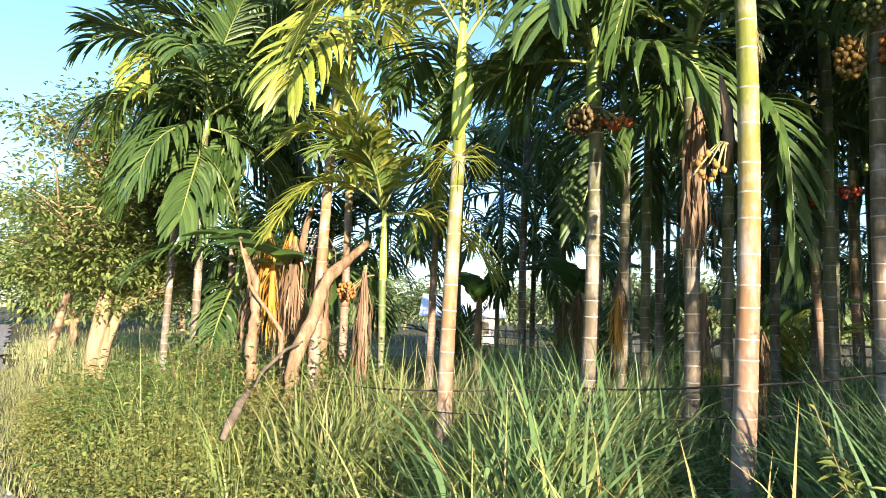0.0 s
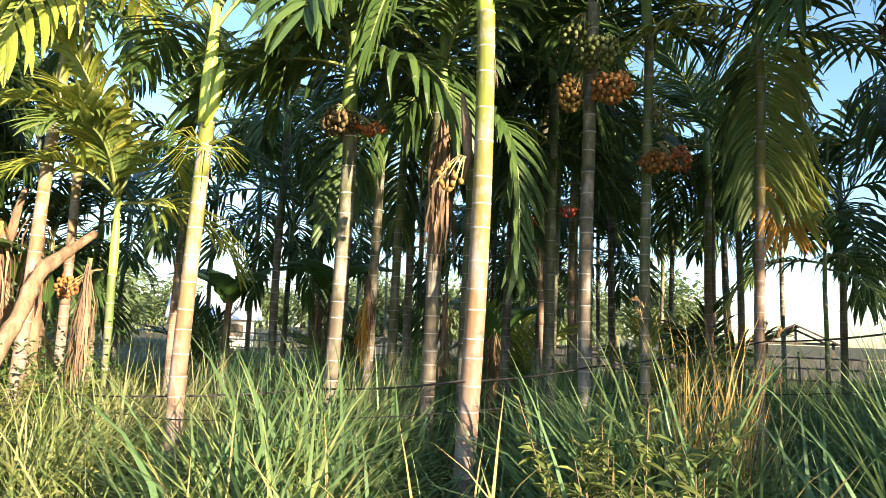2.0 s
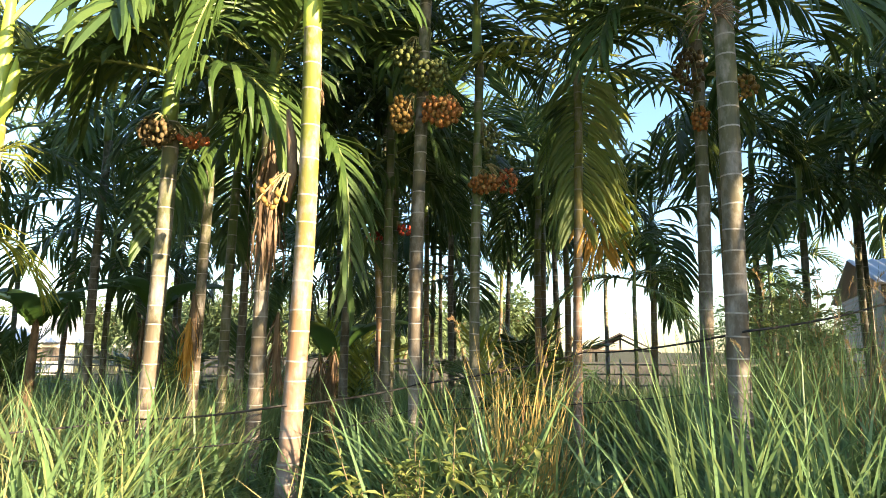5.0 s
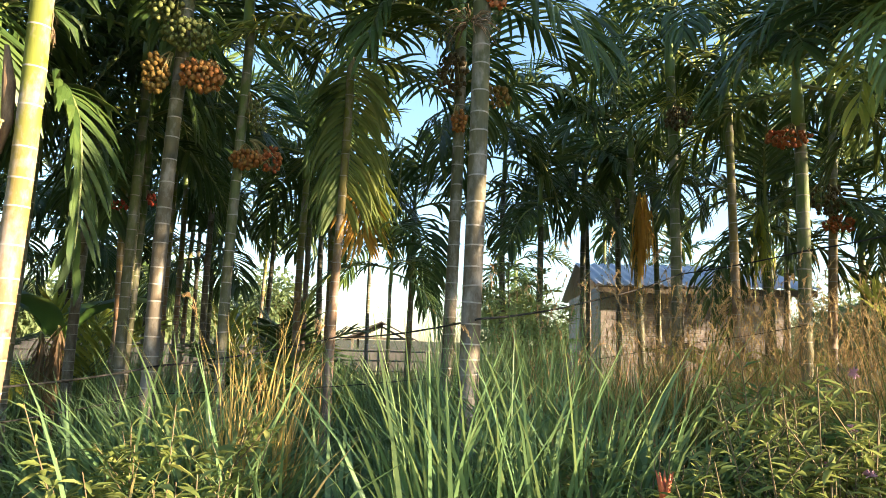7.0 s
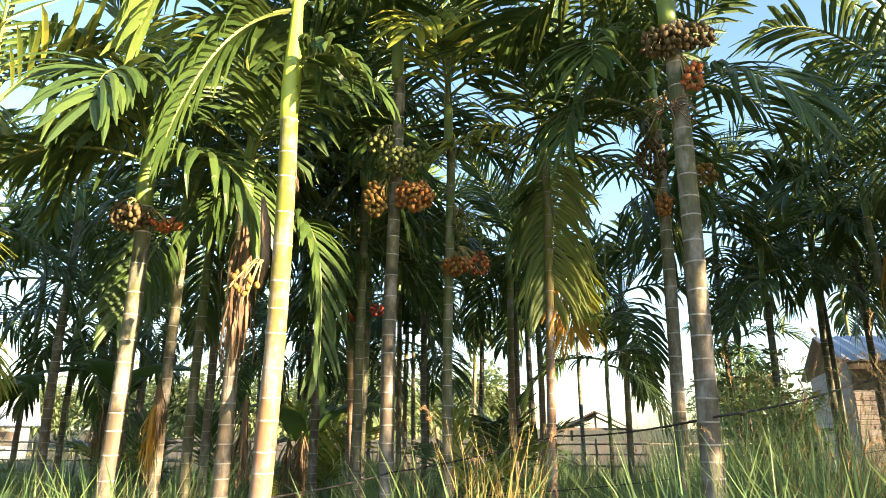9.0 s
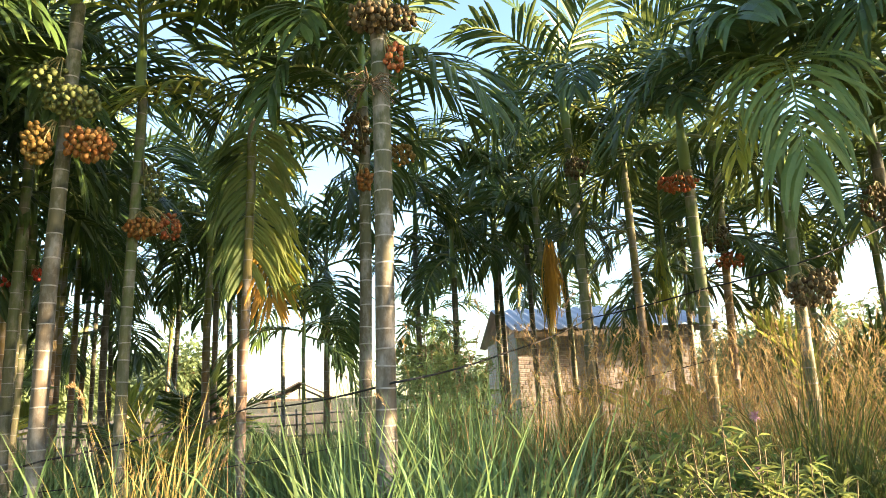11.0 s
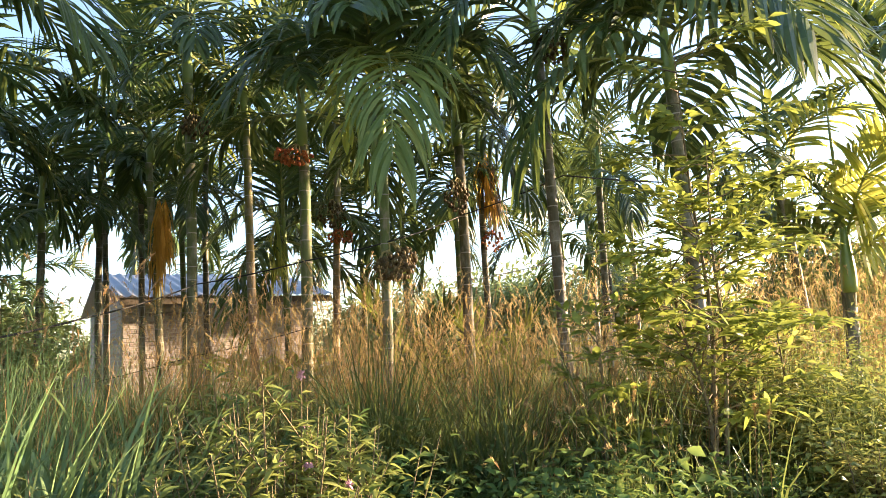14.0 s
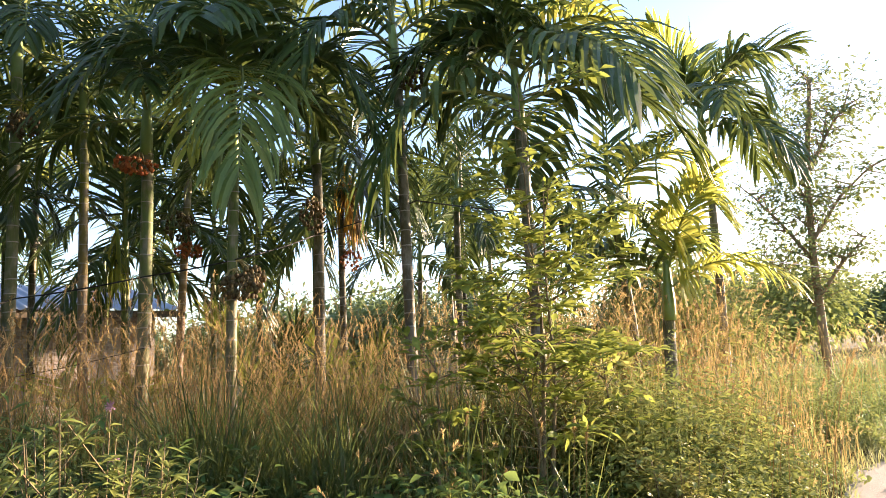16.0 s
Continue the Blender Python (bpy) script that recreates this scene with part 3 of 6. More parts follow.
# front row, beside the road
young_y = areca(-4.56, 2.67, 0.060, 3.00, (0.007, 0.011), 3, 5, 0.80, 1.0, bark_warm, True, True, 2.4, 0.6, label="sunlit young betel palm with yellow-green crownshaft")
palm_g = areca(-6.40, 3.09, 0.042, 1.75, (-0.009, -0.018), 4, 2, 0.8, 0.85, bark_green, True, True, 4.4, 1.0, first=0.8, turn=-60, label="small green-stemmed betel palm with bright fronds")
palm_a = areca(-4.01, 3.65, 0.065, 3.25, (0.006, 0.006), 5, 8, 0.78, 0.8, None, False, True, 4.6, 0.05, label="betel palm with greenish nut bunches under its crown", soft=True)
palm_t = areca(-2.50, 3.34, 0.066, 3.45, (0.012, 0.008), 6, 5, 0.80, 1.15, bark_warm, True, True, 1.4, 0.1, label="tall pale betel palm lit by the sun at the roadside", soft=True)
palm_sk = areca(-3.57, 4.30, 0.062, 3.3, (0.010, 0.008), 8, 7, 0.85, 0.8, None, False, True, 2.4, 0.0, label="betel palm with a dry brown leaf skirt hanging down", soft=True)
palm_c = areca(-2.41, 4.92, 0.057, 4.70, (0.002, 0.001), 9, 9, 0.90, 1.0, None, False, True, 2.6, 0.0, label="betel palm heavy with orange and green nut bunches", soft=True)
palm_d = areca(-2.31, 6.04, 0.050, 4.32, (-0.001, -0.001), 10, 10, 0.95, 1.05, bark_green, False, True, 2.6, 0.1, label="green-topped betel palm with one orange nut bunch")
palm_e = areca(-1.49, 6.79, 0.048, 4.52, (0.007, 0.002), 11, 12, 0.95, 0.65, bark_warm, False, True, 4.0, 0.1, label="thin betel palm with a bent hanging frond")
palm_b = areca(0.01, 4.33, 0.066, 4.25, (-0.003, 0.004), 12, 13, 0.92, 0.9, None, False, True, 2.9, 0.0, label="stout grey betel palm beside the black cable", gap=0.105)
palm_b2 = areca(-0.24, 5.93, 0.057, 4.15, (0.008, 0.0), 13, 12, 0.88, 0.8, None, False, True, 4.6, 0.0, label="betel palm with dark old nut bunches and stalks")
palm_h = areca(2.15, 7.25, 0.056, 4.35, (-0.010, 0.003), 14, 8, 0.92, 0.85, bark_green, False, True, 5.0, 0.05)
palm_or = areca(2.13, 8.81, 0.050, 3.9, (-0.030, 0.006), 15, 7, 0.9, 0.7, bark_green, False, False, 4.5, 0.2, label="betel palm with an orange dying frond hanging down")
palm_i = areca(2.92, 7.52, 0.050, 4.35, (-0.022, 0.008), 16, 7, 0.88, 0.8, bark_warm, False, True, 4.6, 0.05)
palm_k = areca(2.96, 6.21, 0.060, 3.45, (0.005, -0.003), 17, 6, 0.85, 0.7, bark_green, False, True, 4.6, 0.05, label="betel palm with red-brown nuts under its crown")
palm_l = areca(3.40, 5.37, 0.050, 3.25, (0.015, 0.004), 18, 5, 0.85, 0.85, bark_green, False, True, 2.4, 0.05, turn=200, label="leaning betel palm with large fronds hanging towards the road", soft=True)
palm_n = areca(4.86, 6.07, 0.062, 3.75, (0, 0), 19, 7, 0.92, 0.7, None, False, True, 5.0, 0.05)
palm_m = areca(4.77, 4.41, 0.053, 4.35, (-0.014, 0.013), 20, 9, 0.95, 0.7, None, False, True, 4.2, 0.1, label="slim grey betel palm at the edge of straw grass")
palm_o = areca(5.35, 3.40, 0.060, 3.55, (-0.010, 0.012), 21, 10, 0.95, 0.75, None, False, True, 4.6, 0.12, soft=True, label="betel palm behind the yellow-green sapling")
palm_p1 = areca(8.00, 3.85, 0.058, 2.9, (-0.03, 0.05), 22, 8, 0.8, 0.7, None, False, False, 5.2, 0.5)
palm_p2 = areca(9.08, 3.26, 0.058, 3.95, (0.002, -0.006), 23, 8, 0.80, 0.7, None, False, False, 4.6, 0.3, soft=True)
palm_p3 = areca(6.80, 2.95, 0.068, 1.75, (0.015, -0.032), 24, 5, 0.65, 0.6, None, False, False, 2.6, 0.5, soft=True, label="low betel palm with sunlit yellow fronds")

# the rows behind; warm bark stands in for sun on some of the stems
areca(-8.16, 6.45, 0.062, 4.25, (-0.002, -0.002), 30, 8)
areca(-10.86, 9.65, 0.060, 4.55, (-0.009, -0.010), 31, 8)
areca(-5.72, 6.32, 0.060, 3.95, (0.015, 0.012), 32, 8, bark=bark_green)
areca(-6.27, 7.35, 0.060, 4.25, (-0.015, -0.012), 33, 8)
areca(-4.24, 5.84, 0.060, 4.15, (-0.001, -0.001), 34, 8, bark=bark_green)
areca(-5.07, 8.97, 0.060, 5.15, (0.017, 0.009), 35, 9)
areca(-3.89, 6.98, 0.060, 4.95, (0.018, 0.009), 36, 8, bark=bark_green)
areca(-4.99, 9.89, 0.060, 4.35, (0.020, 0.010), 37, 8, bark=bark_warm)
areca(-4.80, 7.63, 0.060, 3.85, (0.009, 0.006), 38, 8)
areca(-9.00, 5.29, 0.060, 3.75, (0.006, 0.009), 39, 8, bark=bark_warm)
areca(-9.66, 1.88, 0.058, 4.0, (-0.001, -0.005), 40, 14, 0.90, yellow=0.0, old=6.4, soft=True)
areca(-10.20, 2.55, 0.058, 4.3, (-0.005, -0.018), 41, 15, 1.0, yellow=0.08, old=6.4, soft=True)
areca(-6.73, 2.38, 0.060, 4.35, (0.020, 0.045), 42, 9, yellow=0.25, bark=bark_warm)
areca(-7.95, 3.34, 0.055, 4.75, (-0.005, -0.011), 43, 9, yellow=0.15, bark=bark_warm)
areca(-11.70, 3.55, 0.060, 5.2, (-0.001, -0.002), 44, 15, 1.0, yellow=0.2, old=6.0, soft=True)
areca(-10.9, 1.75, 0.055, 4.9, (0.004, 0.004), 66, 13, 0.95, yellow=0.2, old=6.2, soft=True)
areca(-14.2, 2.9, 0.060, 3.95, (0.006, 0.02), 45, 8, yellow=0.1)
areca(-2.73, 9.95, 0.060, 3.95, (-0.011, -0.003), 46, 8, bark=bark_warm)
areca(-3.52, 6.50, 0.051, 4.35, (-0.010, -0.005), 47, 8, bark=bark_green)
areca(-4.36, 7.86, 0.046, 3.95, (-0.021, -0.011), 48, 7, bark=bark_warm)
areca(-5.30, 10.84, 0.060, 4.15, (-0.009, -0.004), 49, 8, bark=bark_warm)
areca(-4.72, 11.10, 0.060, 4.95, (-0.002, -0.001), 50, 8)
areca(-6.45, 14.62, 0.050, 4.55, (-0.020, -0.009), 51, 8)
areca(-3.49, 14.03, 0.060, 4.55, (-0.002, 0), 52, 8)
areca(-2.75, 11.72, 0.060, 3.95, (-0.001, 0), 53, 8, bark=bark_warm)
areca(-1.11, 7.86, 0.024, 2.0, (0.024, 0.003), 54, 6, 0.6, 0.5, bark_green, label="thin young betel palm among older ones")
areca(-0.09, 8.93, 0.046, 4.55, (0.002, 0), 55, 10, 1.1, bark=bark_warm)
areca(-4.67, 14.22, 0.056, 4.15, (0, 0), 56, 8)
areca(2.41, 11.6, 0.050, 4.95, (-0.014, 0.003), 57, 8)
areca(3.20, 10.9, 0.050, 4.75, (0.007, -0.002), 58, 8, yellow=0.2)
areca(1.9, 11.8, 0.048, 3.95, (-0.013, 0.002), 59, 8)
palm_k4 = areca(4.13, 8.14, 0.054, 4.65, (0.030, -0.015), 60, 8, bark=bark_warm)
areca(4.87, 10.9, 0.052, 4.55, (0.012, -0.006), 61, 8)
palm_n1 = areca(6.53, 7.95, 0.052, 4.25, (0.020, -0.016), 62, 7, label="betel palm with a brown dead frond hanging down")
areca(7.80, 6.76, 0.056, 3.45, (0.025, -0.028), 63, 8, old=6.0, size=0.78, shaft=0.65, yellow=0.2)
areca(9.36, 8.00, 0.060, 5.25, (0.010, -0.010), 64, 8)

areca(0.85, 9.7, 0.050, 3.1, (0.004, 0), 67, 8, 0.8, old=5.2)
areca(0.35, 11.6, 0.052, 4.3, (0.006, 0), 69, 8, 0.95, old=5.8)

# deeper rows, seen as a dark mass between the stems
fill = random.Random(77)
for row_y, x0, x1, step in ((12.2, -12.5, 0.5, 2.3), (15.0, -15, -1.5, 2.8), (17.5, -19, -2, 3.2), (8.6, -15.5, -9.5, 1.8), (10.3, 11.4, 13.5, 2.0), (12.6, 13.8, 16, 2.2), (20.5, 1.0, 9.0, 2.4)):
    fx = x0
    while fx < x1:
        areca(fx + fill.uniform(-0.5, 0.5), row_y + fill.uniform(-0.7, 0.7), 0.055, fill.uniform(3.3, 5.2), (fill.uniform(-0.02, 0.02), fill.uniform(-0.02, 0.02)), 100 + int(fx * 10 + row_y), 8, fill.uniform(0.95, 1.15), bark=fill.choice((bark_grey, bark_green, bark_warm)))
        fx += step

# low crowns that close the view between the stems
for a0, a1, d0, d1, count, z0, z1 in ((-78, -64, 9.5, 13.0, 5, 1.6, 2.8), (4, 28, 10.6, 12.2, 3, 3.0, 3.9), (22, 38, 9.6, 11.5, 4, 2.5, 3.4), (30, 50, 11.0, 14.0, 1, 2.4, 3.6), (-62, -38, 10.5, 15.0, 5, 2.6, 3.8), (-38, -18, 12.5, 17.0, 3, 2.6, 3.6), (52, 66, 13.0, 18.0, 2, 2.0, 3.2)):
    for k in range(count):
        a, d = radians(a0 + (a1 - a0) * (k + fill.uniform(0.15, 0.85)) / count), fill.uniform(d0, d1)
        if -60 < math.degrees(a) < -52:
            continue
        areca(d * math.sin(a), d * math.cos(a), 0.05, fill.uniform(z0, z1), (fill.uniform(-0.02, 0.02), fill.uniform(-0.02, 0.02)), 700 + k + a0, 9, fill.uniform(0.85, 1.05), bark=fill.choice((bark_grey, bark_green)), old=6.2)

# leaves that hang apart from the crowns
def skirt_mesh(seed, length, spread, count=80):
    """A dead frond folded shut: a stalk with narrow strands hanging close along it."""
    r = random.Random(seed)
    b = Build()
    b.tube([(0, 0, 0), (0.03, 0, -length * 0.4), (0.02, 0.01, -length * 0.8)], [0.022, 0.015, 0.006], 5, 1)
    for k in range(count):
        u = r.uniform(0.0, 0.6) ** 1.2
        a = r.uniform(0, 6.28)
        rad = spread * r.uniform(0.2, 1.0)
        p = Vector((0.02, 0, -length * u))
        ln, w = length * r.uniform(0.35, 0.62), r.uniform(0.006, 0.02)
        side = Vector((-math.sin(a), math.cos(a), 0))
        verts = []
        for j in range(5):
            v = j / 4
            c = p + Vector((math.cos(a), math.sin(a), 0)) * rad * math.sin(min(v * 2.2, 1.4)) + Vector((r.uniform(-0.012, 0.012), r.uniform(-0.012, 0.012), -ln * v))
            ww = w * (0.5, 1, 0.9, 0.6, 0.1)[j]
            verts += [c - side * ww, c + side * ww]
        b.add(verts, [(2 * j, 2 * j + 1, 2 * j + 3, 2 * j + 2) for j in range(4)], 0)
    return b.mesh("frond", [frond_brown, rachis_mat], smooth=False)


SKIRT = skirt_mesh(5, 1.25, 0.13)
SKIRT_WIDE = skirt_mesh(6, 1.25, 0.20, 70)
ACROSS = (0.98, 0.2, 0)
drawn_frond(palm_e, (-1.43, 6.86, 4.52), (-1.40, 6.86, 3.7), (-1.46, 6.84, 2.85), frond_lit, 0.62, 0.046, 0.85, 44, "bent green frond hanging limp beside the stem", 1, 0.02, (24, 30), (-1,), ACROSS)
# right half in a paler colour, as if the sun reached it
drawn_frond(palm_e, (-1.43, 6.84, 4.52), (-1.38, 6.84, 3.7), (-1.44, 6.82, 2.85), frond_pale, 0.62, 0.040, 0.85, 44, "bent pale green frond hanging with browned tips", 2, 0.02, (24, 30), (1,), ACROSS)
drawn_frond(palm_e, (-1.38, 6.90, 3.75), (-1.30, 6.90, 3.2), (-1.26, 6.88, 2.75), frond_yellow, 0.55, 0.040, 0.8, 22, "yellowing frond hanging with browned tips", 3, 0.05, (24, 30), (1,), ACROSS)
drawn_frond(palm_e, (-1.36, 6.94, 3.2), (-1.28, 6.94, 2.9), (-1.24, 6.92, 2.55), frond_orange, 0.45, 0.035, 0.4, 12, "dying orange frond hanging behind the bent one", 4, 0.05, (50, 20), (-1, 1), ACROSS)
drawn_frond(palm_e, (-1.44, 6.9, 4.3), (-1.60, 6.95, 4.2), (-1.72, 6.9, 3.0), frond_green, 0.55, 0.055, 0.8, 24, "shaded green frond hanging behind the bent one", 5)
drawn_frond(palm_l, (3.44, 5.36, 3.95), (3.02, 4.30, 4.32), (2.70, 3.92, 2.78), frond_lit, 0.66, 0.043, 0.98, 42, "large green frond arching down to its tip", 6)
drawn_frond(palm_l, (3.42, 5.34, 4.0), (2.55, 5.10, 4.75), (1.90, 5.08, 3.45), frond_green, 0.60, 0.058, 0.72, 32, "large green frond arching down to its tip", 7)
drawn_frond(palm_l, (3.46, 5.32, 4.0), (3.95, 4.45, 4.80), (4.02, 3.95, 3.25), frond_green, 0.58, 0.060, 0.75, 30, "large green frond arching down to its tip", 8)
drawn_frond(palm_l, (3.50, 5.30, 3.95), (4.25, 4.75, 4.20), (4.25, 4.45, 2.95), frond_green, 0.50, 0.055, 0.80, 28, "green frond hanging below the crown", 9)
drawn_frond(palm_l, (3.42, 5.36, 3.95), (3.10, 5.00, 4.40), (2.72, 4.75, 3.20), frond_yellow, 0.42, 0.045, 0.85, 22, "half-dry frond hanging below the crown", 10)
drawn_frond(palm_l, (3.44, 5.34, 4.1), (3.10, 4.60, 5.30), (2.85, 3.90, 4.55), frond_green, 0.55, 0.060, 0.75, 28, "large green frond high in the crown", 11)
drawn_frond(palm_sk, (-3.25, 4.22, 2.95), (-2.58, 4.20, 3.62), (-2.66, 4.22, 1.85), frond_green, 0.42, 0.066, 0.85, 22, "green frond hanging straight down", 12, 0.28)
drawn_frond(palm_t, (-2.46, 3.37, 3.95), (-2.10, 3.34, 4.15), (-1.78, 3.43, 3.62), frond_green, 0.33, 0.072, 0.95, 20, "broad-leaved frond drooping from the crown", 13)
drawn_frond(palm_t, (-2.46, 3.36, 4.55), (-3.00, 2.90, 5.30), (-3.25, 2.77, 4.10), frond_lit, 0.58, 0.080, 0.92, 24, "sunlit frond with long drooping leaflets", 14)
drawn_frond(palm_t, (-2.48, 3.36, 4.40), (-2.95, 3.15, 4.35), (-3.10, 2.95, 3.35), frond_green, 0.46, 0.075, 0.95, 24, "broad-leaved frond drooping from the crown", 15)
drawn_frond(palm_a, (-3.98, 3.70, 4.0), (-4.30, 3.30, 4.4), (-4.55, 3.35, 3.2), frond_green, 0.45, 0.075, 0.95, 22, "broad-leaved frond drooping from the crown", 16)
drawn_frond(young_y, (-4.53, 2.70, 4.0), (-4.85, 1.90, 4.60), (-4.92, 1.48, 3.55), frond_yellow, 0.50, 0.056, 0.72, 28, "drooping yellow-green frond in the sun", 17)
drawn_frond(young_y, (-4.53, 2.70, 4.0), (-4.75, 2.20, 4.9), (-5.20, 1.75, 4.15), frond_yellow, 0.48, 0.056, 0.7, 28, "drooping yellow-green frond in the sun", 18)
drawn_frond(young_y, (-4.53, 2.70, 3.95), (-4.05, 3.10, 4.75), (-3.80, 3.30, 3.90), frond_green, 0.36, 0.050, 0.8, 26, "drooping green frond high in the crown", 19)
hung(palm_sk, (-3.36, 4.16, 3.32), -60, SKIRT, frond_brown, 1.05, "dry brown frond folded shut and hanging as a skirt")
hung(palm_sk, (-3.42, 4.18, 3.10), 40, SKIRT_WIDE, frond_brown, 0.95, "dry brown frond folded shut and hanging as a skirt")
hung(palm_or, (2.08, 8.74, 3.50), -90, SKIRT, frond_orange, 1.05, "orange dying frond hanging along the stem")
hung(palm_or, (2.15, 8.76, 3.50), 30, SKIRT_WIDE, frond_orange, 0.85, "orange dying frond hanging along the stem")
hung(palm_n1, (6.62, 7.80, 4.45), -120, SKIRT_WIDE, frond_orange, 1.15, "brown dead frond hanging along the stem")
hung(palm_n1, (6.72, 7.80, 4.30), 20, SKIRT_WIDE, frond_brown, 1.15, "brown dead frond hanging along the stem")
hung(palm_i, (3.45, 8.30, 3.25), -90, SKIRT_WIDE, frond_yellow, 0.9, "yellow frond hanging limp")
# yellow leaf colour stands in for direct sun on this small crown
for k, (p0, p1, p2, mat, leaf) in enumerate((
        ((-6.38, 3.00, 2.62), (-6.36, 2.46, 3.75), (-6.35, 1.88, 3.10), frond_yellow, 0.42), ((-6.38, 2.99, 2.60), (-6.40, 2.36, 3.20), (-6.38, 1.79, 2.25), frond_yellow, 0.40),
        ((-6.39, 3.00, 2.70), (-6.36, 3.05, 3.50), (-6.37, 3.03, 4.15), frond_yellow, 0.34), ((-6.36, 3.02, 2.62), (-6.29, 3.29, 3.60), (-6.25, 3.58, 2.85), frond_yellow, 0.34),
        ((-6.36, 2.98, 2.62), (-6.04, 2.68, 3.40), (-5.92, 2.12, 3.00), frond_lit, 0.40), ((-6.38, 3.00, 2.66), (-6.38, 2.75, 3.70), (-6.36, 2.35, 3.95), frond_yellow, 0.36))):
    drawn_frond(palm_g, p0, p1, p2, mat, leaf, 0.046, 0.55, 32, "bright yellow-green feather frond in the sun", 30 + k)
for k, (palm, p0, p1, p2, mat, leaf, width) in enumerate((
        (palm_o, (5.33, 3.45, 4.25), (4.80, 3.80, 4.95), (4.28, 4.02, 3.80), frond_green, 0.50, 0.066), (palm_o, (5.33, 3.43, 4.25), (5.63, 2.62, 4.90), (5.62, 2.18, 3.70), frond_yellow, 0.50, 0.056),
        (palm_o, (5.32, 3.45, 4.20), (5.02, 3.68, 4.75), (4.74, 3.86, 3.50), frond_green, 0.46, 0.062), (palm_o, (5.33, 3.43, 4.15), (5.30, 2.80, 4.60), (5.15, 2.40, 3.50), frond_green, 0.50, 0.066),
        (palm_o, (5.33, 3.43, 4.25), (5.50, 2.90, 5.00), (5.52, 2.20, 4.75), frond_lit, 0.48, 0.060),
        (palm_p2, (9.08, 3.22, 4.60), (9.22, 2.52, 5.80), (9.15, 2.38, 4.40), frond_lit, 0.50, 0.066), (palm_p2, (9.08, 3.22, 4.55), (8.81, 3.38, 5.45), (8.38, 3.78, 4.40), frond_green, 0.50, 0.066),
        (palm_p2, (9.08, 3.22, 4.50), (9.09, 2.59, 4.50), (8.97, 2.25, 3.40), frond_yellow, 0.48, 0.062), (palm_p2, (9.08, 3.22, 4.50), (9.5, 3.0, 5.2), (9.8, 2.6, 4.2), frond_green, 0.48, 0.062),
        (palm_p3, (6.87, 2.90, 2.35), (7.02, 2.72, 3.50), (7.08, 2.28, 2.60), frond_yellow, 0.46, 0.058), (palm_p3, (6.87, 2.90, 2.35), (7.00, 2.80, 3.10), (6.89, 2.74, 2.00), frond_yellow, 0.50, 0.060),
        (palm_p3, (6.87, 2.90, 2.35), (6.80, 3.20, 3.30), (6.60, 3.50, 2.50), frond_lit, 0.46, 0.058))):
    drawn_frond(palm, p0, p1, p2, mat, leaf, width, 0.8, 26, "yellowing drooping frond against the light" if mat is frond_yellow else "drooping frond against the light", 50 + k)
palm_r = areca(-3.95, 7.35, 0.05, 3.6, (0, 0), 71, 8, 0.95, bark=bark_green)
palm_w = areca(-5.00, 5.15, 0.055, 3.5, (-0.004, 0.01), 72, 8, 0.95)
hung(palm_w, (-4.93, 5.02, 2.05), -60, SKIRT, frond_brown, 0.75, "dry brown frond folded shut along the stem")
hung(palm_w, (-4.62, 4.66, 1.75), -60, SKIRT_WIDE, frond_orange, 0.55, "dry reddish leaf sheath hanging low")
hung(palm_sk, (-4.27, 5.50, 1.85), -60, SKIRT_WIDE, frond_brown, 0.75, "dry brown leaf bundle hanging low")
hung(palm_t, (-2.415, 3.40, 3.30), -20, SKIRT_WIDE, frond_brown, 0.24, "small dry brown flower sheath")
hung(palm_g, (-5.95, 2.62, 1.95), -40, SKIRT, frond_brown, 0.95, "dry pale frond hanging beside the small palm")
